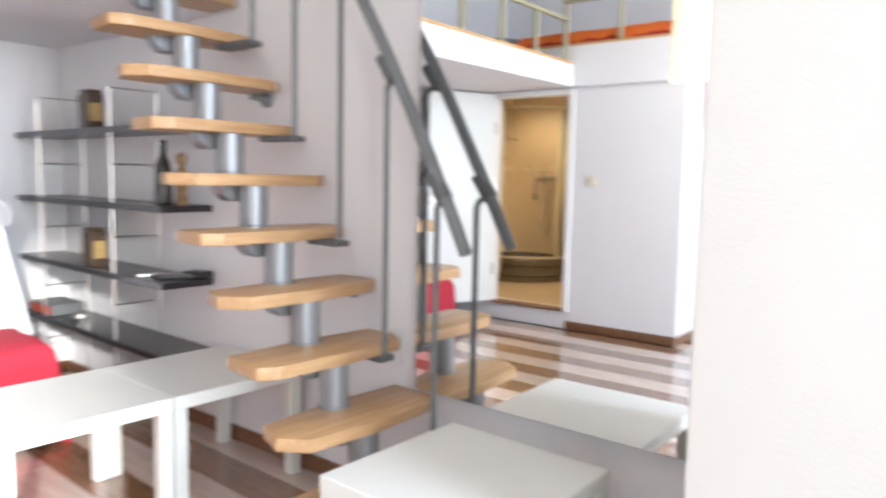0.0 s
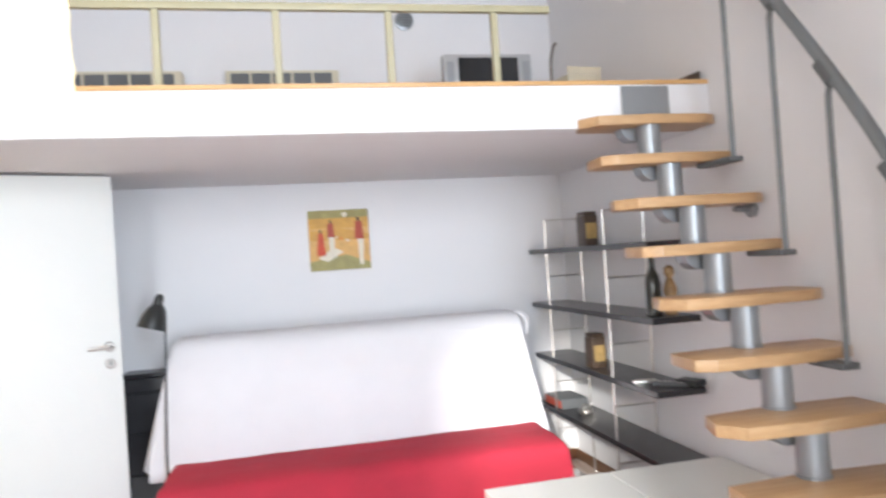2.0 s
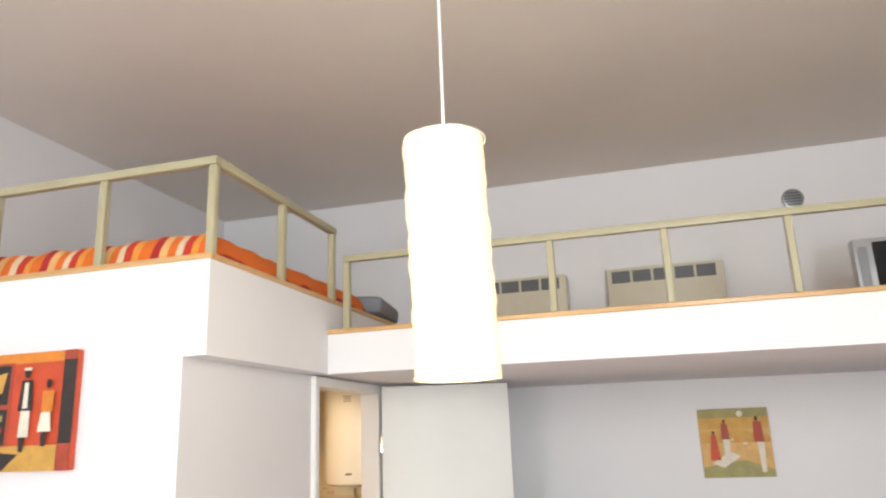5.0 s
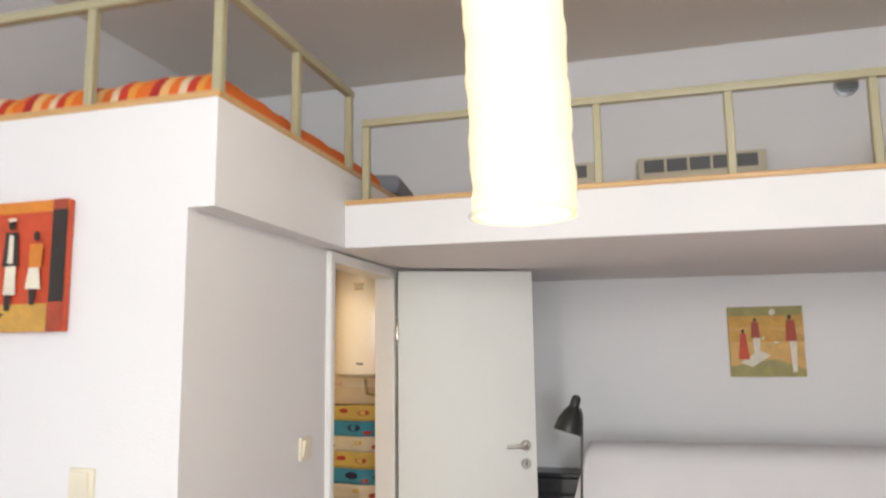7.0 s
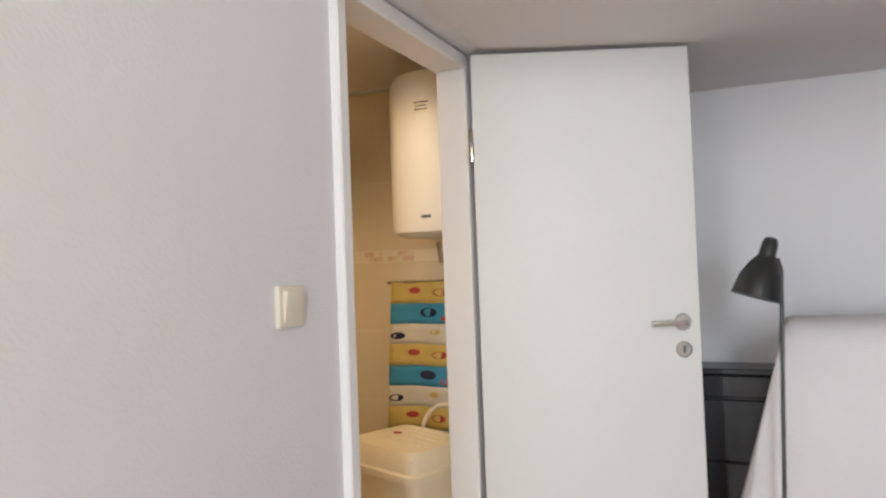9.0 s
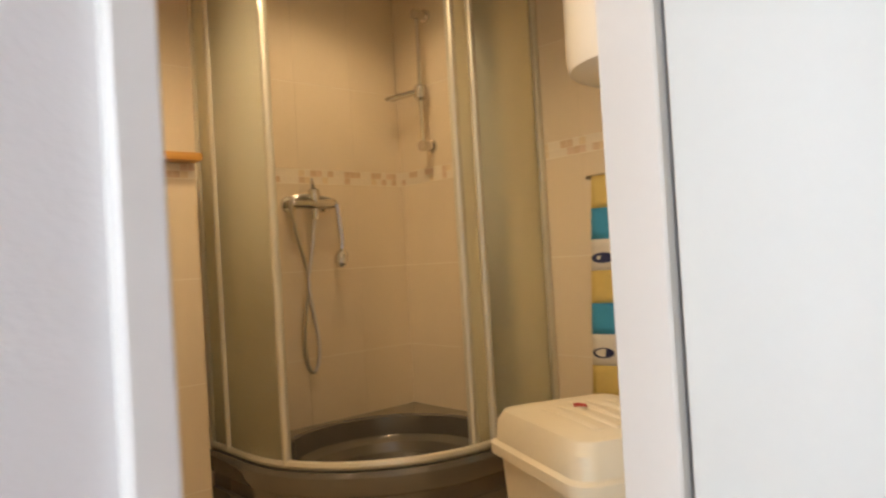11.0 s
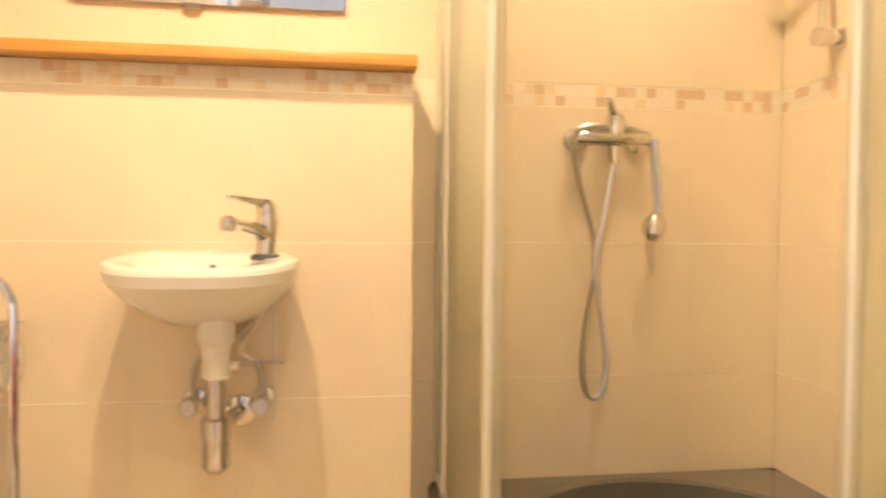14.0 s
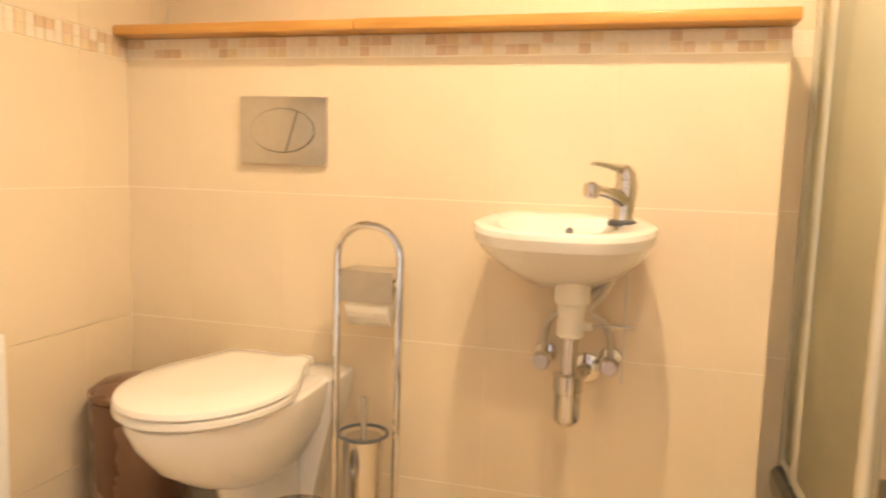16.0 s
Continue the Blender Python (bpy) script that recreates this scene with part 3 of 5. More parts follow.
hd = lathe([(0.070, 0.0), (0.068, 0.015), (0.060, 0.06), (0.042, 0.10), (0.024, 0.125), (0.022, 0.165), (0.016, 0.178), (0.004, 0.182)], 0, 0, 24)
part("shade", turned(hd, pose(0.842, 0.935, 1.182, -6, 16, 0)), BLACKMETAL, fl, "black enamelled bell shade")
part("joint", lathe([(0.012, 1.272), (0.014, 1.29), (0.012, 1.308)], 0.888, 0.945, 12), BLACKMETAL, fl)

# ---- side tables ----


def side_table(x0, y0, s, label):
    t = thing("side_table", x0 + s / 2, y0 + s / 2, 0, label, "table", "white side tables")
    part("tabletop", box(x0, x0 + s, y0, y0 + s, 0.40, 0.45, 0.003), WHITEFOIL, t)
    for ax in (x0 + 0.001, x0 + s - 0.051):
        for ay in (y0 + 0.001, y0 + s - 0.051):
            part("leg", box(ax, ax + 0.05, ay, ay + 0.05, 0.0, 0.40, 0.003), WHITEFOIL, t)
    return t


side_table(2.285, -0.52, 0.565, "square white side table in front of the sofa")
side_table(2.855, -0.52, 0.565, "square white side table beside the stairs")
side_table(2.775, -1.965, 0.565, "square white side table under the mirror")

# ---- mirror ----
mi = thing("wall_mirror", 3.43, -1.75, 0.50, "large frameless mirror on the white wall", "mirror")
LEAN = pose(3.404, -1.178, 0, 0, 0, 1.10)       # it stands off the wall on spacers
part("backing", turned(box(0.0, 0.008, -1.165, -0.004, 0.506, 1.934), LEAN), DARKGREY, mi)
part("glass", turned(box(-0.006, 0.0, -1.168, 0.0, 0.502, 1.938, 0.001), LEAN), MIRROR, mi, "silvered mirror glass")
for y in (-1.26, -2.24):
    for z in (0.6, 1.86):
        part("standoff", tube([(3.412 - 0.0192 * (y + 1.178), y, z), (east(y) + 0.002, y, z)], 0.012, 10), CHROME, mi)

# ---- staircase ----
st = thing("staircase", 3.12, -0.7, 0, "compact stair with beech treads on a grey steel spine", "staircase")
N, Z1, RISE, Y1, GO = 10, 2.006, 0.19, 0.02, 0.146
for i in range(N):
    z, yc = Z1 - RISE * i, Y1 - GO * i
    left = i % 2 == 0
    poly = [(2.80, yc - 0.03), (2.86, yc - 0.115), (3.10, yc - 0.135), (3.37, yc - 0.12), (3.43, yc - 0.085), (3.43, yc + 0.10), (3.15, yc + 0.115), (2.84, yc + 0.09)]
    if not left:
        poly = [(2.80, yc - 0.085), (2.86, yc - 0.12), (3.12, yc - 0.135), (3.38, yc - 0.115), (3.43, yc - 0.03), (3.42, yc + 0.09), (3.12, yc + 0.115), (2.82, yc + 0.10)]
    part("tread", prism([(x, y, z - 0.042) for x, y in poly], (0, 0, 0.042), 0.006), BEECH, st, "beech tread")
    ym = yc + 0.005
    if i < N - 1:
        part("spine_tube", lathe([(0.054, z - RISE), (0.054, z - RISE + 0.006), (0.05, z - RISE + 0.008), (0.05, z - 0.043)], 3.11, yc - GO / 2, 24), GREYMETAL, st, "grey steel spine tube")
    part("spine_bracket", prism([(3.005, ym - 0.03, z - 0.043), (3.10, ym - 0.03, z - 0.043), (3.10, ym - 0.03, z - 0.10), (3.05, ym - 0.03, z - 0.10), (3.02, ym - 0.03, z - 0.075)], (0, 0.075, 0), 0.004), GREYMETAL, st)
part("spine_tube", lathe([(0.05, 0.004), (0.05, Z1 - RISE * 9 - 0.043)], 3.11, Y1 - GO * 9.5, 24), GREYMETAL, st)
part("foot_plate", lathe([(0.09, 0.0), (0.09, 0.008), (0.05, 0.02)], 3.11, Y1 - GO * 9.5, 24), GREYMETAL, st)
part("head_plate", box(3.015, 3.245, -0.014, -0.007, 1.97, 2.15, 0.002), GREYMETAL, st, "grey steel fixing plate")
for y, z in ((-0.25, 1.564), (-0.786, 0.808)):
    part("wall_bracket", tube([(3.37, y, z + 0.004), (east(y), y, z)], 0.013, 12), GREYMETAL, st)
    part("wall_flange", turned(lathe([(0.036, 0), (0.036, 0.014), (0.028, 0.024)], 0, 0, 20), pose(east(y) + 0.001, y, z, 0, -90)), GREYMETAL, st)
RX = 3.28                                       # handrail line
HR = [(RX, -1.486, 1.012), (RX, -1.378, 1.224), (RX, -1.17, 1.602), (RX, -0.951, 1.941), (RX, -0.675, 2.312), (RX, -0.395, 2.667), (RX, -0.253, 2.802), (RX, -0.131, 2.896)]
hr = part("handrail", tube([tuple(p) for p in smooth_line(HR, 40)], 0.0205, 14), RAILGREY, st, "dark grey tubular handrail")
for y, zlo, zhi, i in [(-1.373, 0, 1.224, 9), (-1.146, 0.614, 1.607, 7), (-0.915, 0.994, 1.975, 5), (-0.66, 1.374, 2.315, 3), (-0.395, 1.754, 2.646, 1)]:
    b = part("baluster", tube([(RX + 0.015, y + 0.02, zlo), (RX + 0.015, y + 0.02, zhi - 0.075), (RX + 0.014, y + 0.012, zhi - 0.06), (RX + 0.005, y - 0.012, zhi - 0.03)], 0.0105, 10), RAILGREY, st, "grey steel baluster")
    part("clamp", tube([(RX, y - 0.026, zhi - 0.045), (RX, y + 0.026, zhi + 0.03)], 0.0265, 14), DARKGREY, b)
    if zlo:
        part("rail_clip", box(RX - 0.02, RX + 0.05, y + 0.003, Y1 - GO * i - 0.04, Z1 - RISE * i - 0.064, Z1 - RISE * i - 0.043, 0.004), DARKGREY, b)

# ---- shelf rack ----
rk = thing("shelf_rack", 3.3, 0.9, 0, "wire frame shelf rack with black boards", "shelf")
SHZ = (1.457, 1.098, 0.757, 0.425)
for y in (1.43, 0.585):
    for x in (3.165, 3.400):
        part("upright", tube([(x, y, 0.0), (x, y, 1.64)], 0.006, 8), STEEL, rk, "thin steel upright")
    for z in (1.64, 1.28, 0.93, 0.60, 0.30):
        part("rung", tube([(3.165, y, z), (3.400, y, z)], 0.004, 8), STEEL, rk)
for k, z in enumerate(SHZ):
    part("board", box(3.155, 3.410, 0.11, 1.735, z - 0.03, z, 0.003), BLACKWOOD, rk, "black stained board")

GOLD = mat("worn_gold_print", (0.40, 0.27, 0.10), 0.5, 0.3, 40, 0.2)
DARKBROWN = mat("dark_brown_lacquer", (0.07, 0.045, 0.03), 0.4, 0.3, 20, 0.1)
for y, z in ((0.93, SHZ[0]), (0.93, SHZ[2])):
    tin = thing("tea_tin", 3.25, y, z, "dark brown tea tin with a faded gold label on the shelf", "tin", "tea tins")
    part("body", box(3.19, 3.275, y - 0.055, y + 0.055, z, z + 0.175, 0.006, 2), DARKBROWN, tin)
    part("lid", box(3.195, 3.27, y - 0.05, y + 0.05, z + 0.175, z + 0.197, 0.006, 2), DARKBROWN, tin)
    part("label_print", box(3.20, 3.265, y - 0.0565, y - 0.0545, z + 0.04, z + 0.13), GOLD, tin)
GLASSDARK = mat("dark_bottle_glass", (0.015, 0.017, 0.012), 0.12, 0.1, 8, 0.0, coat=0.5)
z = SHZ[1]
bt = solid("bottle", lathe([(0.036, z), (0.038, z + 0.01), (0.038, z + 0.16), (0.03, z + 0.195), (0.015, z + 0.225), (0.014, z + 0.275), (0.017, z + 0.278), (0.017, z + 0.29)], 3.22, 0.20, 20), GLASSDARK, "dark glass bottle standing on a black shelf", "bottle")
fgm = wood("carved_wood", (0.45, 0.28, 0.12), (0.25, 0.14, 0.06))
solid("carved_figurine", lathe([(0.03, z), (0.032, z + 0.02), (0.024, z + 0.06), (0.034, z + 0.12), (0.022, z + 0.16), (0.012, z + 0.175), (0.026, z + 0.2), (0.024, z + 0.225), (0.006, z + 0.24)], 3.32, 0.22, 14), fgm, "small turned wooden figurine on a black shelf", "figurine")
z = SHZ[2]
rm = thing("remote_control", 3.24, 0.30, z, "black remote control lying on the shelf", "remote control")
part("body", turned(box(-0.025, 0.025, -0.085, 0.085, 0, 0.02, 0.006, 2), pose(3.29, 0.22, z, 0, 0, 50)), DARKGREY, rm)
for k in range(5):
    part("button", turned(box(-0.012, 0.012, -0.006, 0.006, 0.02, 0.0235, 0.001), pose(3.29, 0.22, z, 0, 0, 50) @ pose(0, -0.05 + 0.025 * k, 0)), STEEL, rm)
solid("phone", turned(box(-0.026, 0.026, -0.06, 0.06, 0, 0.014, 0.005, 2), pose(3.23, 0.36, z, 0, 0, 75)), STEEL, "silver telephone handset on the shelf", "telephone")
solid("black_pouch", turned(box(-0.045, 0.045, -0.06, 0.06, 0, 0.032, 0.013, 3), pose(3.37, 0.18, z, 0, 0, 20)), BLACKMETAL, "small black pouch on the shelf", "pouch")
z = SHZ[3]
rd = thing("set_top_box", 3.28, 1.5, z, "dark set-top box on the lowest shelf", "electronics")
part("case", box(3.18, 3.36, 1.38, 1.66, z, z + 0.065, 0.006), DARKGREY, rd)
part("front_panel", box(3.174, 3.18, 1.39, 1.65, z + 0.008, z + 0.055, 0.001), BRICKPAINT, rd)
solid("cable_coil", tube([(3.27 + (0.045 + 0.006 * math.sin(k * 0.9)) * math.cos(k * 0.42), 1.22 + 0.07 * math.sin(k * 0.42 + 0.02 * k), z + 0.006 + 0.0012 * k * 0.5 + 0.008 * math.sin(k * 0.7) ** 2) for k in range(60)], 0.005, 6), STEEL, "coil of grey cable on the shelf", "cable")
PAPERPRINT = mat("printed_paper", (0.66, 0.56, 0.36), 0.6, 0.35, 16, 0.1)
for k in range(3):
    solid("magazine", turned(box(-0.11, 0.11, -0.15, 0.15, 0, 0.012, 0.002), pose(3.27 - 0.01 * k, 0.82 + 0.02 * k, 0.002 + 0.0125 * k, 0, 0, 12 * k - 8)), PAPERPRINT, "printed magazine lying under the shelf rack", "magazine", "stack of magazines")

# ---- railings ----


def railing(points, posts, ztop, zfoot, label, end_over=0.0):
    r = thing("railing", *points[0][:2], zfoot, label, "railing", "mezzanine railings")
    for a, b in zip(points, points[1:]):
        d = (Vector(b) - Vector(a)).normalized() * 0.015
        n = Vector((-d.y, d.x, 0))
        a2, b2 = Vector(a) + d * (-1 if a == points[0] else 1.1), Vector(b) + d
        part("top_rail", prism([(a2 + n)[:2] + (ztop - 0.03,), (b2 + n)[:2] + (ztop - 0.03,), (b2 - n)[:2] + (ztop - 0.03,), (a2 - n)[:2] + (ztop - 0.03,)], (0, 0, 0.03), 0.003), CREAMRAIL, r)
    for x, y in posts:
        part("post", box(x - 0.015, x + 0.015, y - 0.015, y + 0.015, zfoot, ztop - 0.031, 0.004), CREAMRAIL, r)
    return r


railing([(0.165, 0.03, 0), (2.70, 0.03, 0)], [(0.165 + 0.459 * k, 0.03) for k in range(6)], 2.515, ZM, "cream painted steel railing along the mezzanine edge")
railing([(-1.58, -0.865, 0), (0.062, -0.865, 0), (0.062, 0.10, 0)], [(-1.34, -0.865), (-0.865, -0.865), (-0.385, -0.865), (0.062, -0.865), (0.062, -0.385), (0.062, 0.09)], 2.676, 2.325, "cream painted steel railing round the raised bed")

# ---- raised bed ----
bm = bmesh.new()
STRIPE = bpy.data.materials.new("striped_orange_cotton")
STRIPE.use_nodes = True
n_, l_ = STRIPE.node_tree.nodes, STRIPE.node_tree.links
tc_, sp_, ns_ = n_.new("ShaderNodeTexCoord"), n_.new("ShaderNodeSeparateXYZ"), n_.new("ShaderNodeTexNoise")
ns_.inputs["Scale"].default_value = 3.0
mx_ = n_.new("ShaderNodeMath")
mx_.operation = "MULTIPLY_ADD"
l_.new(tc_.outputs["Object"], sp_.inputs[0])
l_.new(tc_.outputs["Object"], ns_.inputs["Vector"])
l_.new(ns_.outputs[0], mx_.inputs[0])
mx_.inputs[1].default_value = 0.05
l_.new(sp_.outputs["X"], mx_.inputs[2])
per_ = n_.new("ShaderNodeMath")
per_.operation = "MULTIPLY"
per_.inputs[1].default_value = 4.2
l_.new(mx_.outputs[0], per_.inputs[0])
fr_ = n_.new("ShaderNodeMath")
fr_.operation = "FRACT"
l_.new(per_.outputs[0], fr_.inputs[0])
cr_ = n_.new("ShaderNodeValToRGB")
cr_.color_ramp.interpolation = "CONSTANT"
stops = [(0.0, (0.72, 0.15, 0.02)), (0.2, (0.40, 0.02, 0.02)), (0.34, (0.75, 0.42, 0.16)), (0.48, (0.72, 0.15, 0.02)), (0.62, (0.72, 0.55, 0.36)), (0.74, (0.55, 0.04, 0.02)), (0.88, (0.74, 0.30, 0.05))]
for k, (p, c) in enumerate(stops):
    e = cr_.color_ramp.elements[k] if k < 2 else cr_.color_ramp.elements.new(p)
    e.position, e.color = p, (*c, 1)
l_.new(fr_.outputs[0], cr_.inputs[0])
l_.new(cr_.outputs[0], n_["Principled BSDF"].inputs["Base Color"])
n_["Principled BSDF"].inputs["Roughness"].default_value = 0.9
GREYCLOTH = mat("grey_cotton", (0.24, 0.25, 0.28), 0.9, 0.15, 8, 0.4, fine=200)
bed = thing("bed", -0.75, 0.0, 2.325, "raised bed with an orange striped duvet", "bed")
part("mattress", box(-1.10, 0.0, -0.80, 1.2, 2.325, 2.37, 0.02, 2), GREYCLOTH, bed)
bm = bmesh.new()
nx, ny = 60, 70
rows = []
for i in range(nx + 1):
    u = i / nx
    row = []
    for j in range(ny + 1):
        v = j / ny
        x, y = -1.12 + 1.15 * u, -0.825 + 1.42 * v
        e = min(u, 1 - u, v * 1.2, (1 - v) * 1.2)
        h = 0.105 * min(1, e / 0.05) ** 0.5
        z = 2.335 + h + 0.026 * noise.noise(Vector((x * 4, y * 4, 1))) * min(1, e / 0.08) + 0.012 * noise.noise(Vector((x * 11, y * 9, 5)))
        row.append(bm.verts.new((x + 0.012 * noise.noise(Vector((0, y * 6, 2))), y + 0.012 * noise.noise(Vector((x * 6, 0, 7))), max(z, 2.328))))
    rows.append(row)
for s, t in zip(rows, rows[1:]):
    for j in range(ny):
        bm.faces.new((s[j], t[j], t[j + 1], s[j + 1]))
o = part("duvet", bm, STRIPE, bed, "orange, red and cream striped duvet")
o.modifiers.new("thickness", "SOLIDIFY").thickness = 0.004
bag = solid("grey_pillow", turned(box(-0.2, 0.2, -0.24, 0.24, 0, 0.10, 0.045, 4), pose(-0.16, 0.92, 2.37, 0, 3, 8)), GREYCLOTH, "grey pillow at the end of the raised bed", "pillow")

# ---- things on the mezzanine ----
HEATER = mat("cream_heater_enamel", (0.62, 0.57, 0.44), 0.4, 0.05, 8, 0.03)
for x0, x1 in ((0.28, 0.985), (1.238, 1.925)):
    ht = thing("storage_heater", (x0 + x1) / 2, 1.66, ZM, "cream storage heater against the white wall", "heater", "storage heaters")
    part("casing", box(x0, x1, 1.60, 1.742, ZM, 2.672, 0.01, 2), HEATER, ht)
    nn = 5
    for k in range(nn):
        a = x0 + 0.03 + (x1 - x0 - 0.06) * k / nn
        part("grille_slot", box(a, a + (x1 - x0 - 0.06) / nn - 0.015, 1.594, 1.6, 2.578, 2.652, 0.002), DARKGREY, ht, "dark grille opening")
tv = thing("television", 2.67, 0.95, ZM, "silver tube television on the mezzanine floor", "television")
SILVER = mat("silver_plastic", (0.42, 0.42, 0.43), 0.4, 0.05, 10, 0.03, metal=0.3)
SCREEN = mat("dark_screen_glass", (0.02, 0.022, 0.025), 0.1, 0.05, 4, 0, coat=0.4)
part("cabinet", box(2.42, 2.92, 0.82, 0.90, ZM + 0.01, 2.542, 0.012, 2), SILVER, tv)
part("tube_housing", prism([(2.45, 0.90, ZM + 0.02), (2.89, 0.90, ZM + 0.02), (2.80, 1.22, ZM + 0.06), (2.54, 1.22, ZM + 0.06)], (0, 0, 0.30), 0.01), DARKGREY, tv)
part("screen", box(2.50, 2.84, 0.813, 0.82, 2.24, 2.52, 0.003), SCREEN, tv, "dark curved screen")
for x in (2.435, 2.865):
    part("speaker_grille", box(x, x + 0.04, 0.815, 0.82, 2.25, 2.50, 0.002), GREYMETAL, tv)
    part("foot", box(x, x + 0.05, 0.83, 0.89, ZM, ZM + 0.01), DARKGREY, tv)
vt = thing("wall_vent", 2.39, YB, 3.034, "round grey ventilation grille on the white wall", "vent")
part("ring", turned(lathe([(0.064, 0), (0.064, 0.012), (0.052, 0.016)], 0, 0, 28), pose(2.39, YB, 3.034, 90)), GREYMETAL, vt)
for k in range(5):
    w = math.sqrt(max(0.0005, 0.05 ** 2 - (-0.036 + 0.018 * k) ** 2))
    part("slat", box(2.39 - w, 2.39 + w, YB - 0.02, YB - 0.016, 3.034 - 0.041 + 0.018 * k, 3.034 - 0.031 + 0.018 * k), DARKGREY, vt)
TSANDY = mat("yellow_print", (0.70, 0.52, 0.10), 0.6, 0.1, 20, 0.05)
CARD = mat("pale_cardboard", (0.55, 0.49, 0.37), 0.8, 0.1, 12, 0.1)
cb = thing("cardboard_box", 3.08, 0.60, ZM, "small open cardboard box on the mezzanine floor", "box")
part("carton", turned(box(-0.10, 0.10, -0.08, 0.08, 0, 0.17, 0.003), pose(3.09, 0.62, ZM, 0, 0, 8)), CARD, cb)
part("flap", turned(box(-0.10, 0.10, -0.082, -0.079, 0.17, 0.21), pose(3.09, 0.62, ZM, 0, 0, 8)), CARD, cb)
part("yellow_label", turned(box(-0.09, 0.02, -0.0825, -0.0805, 0.02, 0.10), pose(3.09, 0.62, ZM, 0, 0, 8)), TSANDY, cb, "yellow printed label")
HE = east(0.705)
hk = thing("wall_hook", HE, 0.705, 2.82, "small white plastic hook high on the wall", "hook")
part("plate", box(HE - 0.006, HE + 0.002, 0.69, 0.72, 2.79, 2.85, 0.003), TRIMWHITE, hk)
part("peg", tube([(HE - 0.006, 0.705, 2.81), (HE - 0.03, 0.705, 2.805), (HE - 0.034, 0.705, 2.82)], 0.006, 8), TRIMWHITE, hk)
solid("bent_cable", tube([(3.0, 0.62, ZM + 0.004), (2.94, 0.6, ZM + 0.12), (2.935, 0.58, ZM + 0.25), (2.955, 0.58, ZM + 0.33), (2.97, 0.58, ZM + 0.345)], 0.007, 8), DARKBROWN, "stiff brown cable standing up beside the television", "cable")
solid("wooden_wedge", prism([(3.30, 0.0, ZM), (3.42, 0.0, ZM), (3.42, 0.0, ZM + 0.04)], (0, 0.1, 0), 0.002), DARKBROWN, "dark wooden wedge on the mezzanine edge", "wedge")
solid("black_case", box(0.75, 1.10, 0.35, 0.6, ZM, ZM + 0.025, 0.006), BLACKMETAL, "flat black case on the mezzanine floor", "case")

# ---- bathroom, modelled from its own datum and moved into place below ----
BEFORE = set(bpy.data.objects)
XB, ZB = -1.893, 0.18                           # its west wall and floor
XS = -1.72                                      # face of the boxed-in wall
YT, YI = 1.715, -0.855                          # faces of the shower's north wall and of the south wall
box_wall = setting("wall_bath_box", box(XB, XS - 0.0007, YI, 0.722, ZB, 1.405), GROUT, "boxed-in half wall behind toilet and basin", "wall")
west_tiles = setting("wall_tiling_west", box(XB - 0.001, XB + 0.0066, YI, YT, ZB, 2.228), GROUT, "beige tiled wall of the bathroom", "wall")
north_tiles = setting("wall_tiling_north", box(XB, -0.10, YT + 0.0004, YB, ZB, 2.228), GROUT, "beige tiled wall of the shower", "wall")
south_tiles = setting("wall_tiling_south", box(XB, -0.10, YI - 0.012, YI - 0.0014, ZB, 2.228), GROUT, "beige tiled end wall of the bathroom", "wall")
sh = thing("wooden_shelf", XS, 0, 1.405, "orange varnished wooden shelf board on the half wall", "shelf")
SHELFWOOD = wood("orange_varnished_pine", (0.66, 0.36, 0.09), (0.50, 0.24, 0.05), 0.3, (14, 1, 14))
part("board", box(XB + 0.008, XS + 0.055, YI + 0.002, -0.205, 1.407, 1.4325, 0.006, 2), SHELFWOOD, sh)
part("board", box(XB + 0.008, XS + 0.056, -0.2045, 0.728, 1.407, 1.4335, 0.006, 2), SHELFWOOD, sh)
bm_ = thing("bathroom_mirror", XB, 0.26, 1.57, "rectangular mirror above the wooden shelf", "mirror")
TIP = pose(XB + 0.012, 0, 1.578, 0, 7.0)        # it leans forward from its foot
part("glass", turned(box(0.006, 0.012, -0.052, 0.572, 0.0, 0.48, 0.001), TIP), MIRROR, bm_)
part("backing", turned(box(0.0, 0.006, -0.04, 0.56, 0.01, 0.47), TIP), DARKGREY, bm_)
part("foot_clip", box(XB + 0.008, XB + 0.03, 0.2, 0.24, 1.565, 1.578), CHROME, bm_)
part("wall_hook", tube([(XB + 0.008, 0.26, 2.03), (XB + 0.068, 0.26, 2.03)], 0.004, 8), CHROME, bm_)

BULB = glow("lit_halogen", (1.0, 0.82, 0.5), 30.0)
# the last two fittings are invented to go with the fill spots
for x, y in ((-1.085, 0.323), (-0.485, 0.643), (-1.405, 1.223), (-0.775, -0.377)):
    dl = thing("downlight", x, y, 2.232, "small chrome recessed ceiling downlight, lit; two of the four are added fill", "downlight", "bathroom downlights")
    part("ring", lathe([(0.042, 2.236), (0.042, 2.229), (0.030, 2.226)], x, y, 24), CHROME, dl)
    o = part("lens", lathe([(0.026, 2.2255), (0.026, 2.2245)], x, y, 20), BULB, dl)
    o.visible_shadow = False

# ---- shower ----
TRAY = mat("grey_acrylic_tray", (0.20, 0.185, 0.16), 0.18, 0.05, 8, 0.0, metal=0.5, coat=0.3)
SX, SY = -1.052, 0.806                          # outer edges of the tray
EY = 0.026                                      # it is that much longer than wide


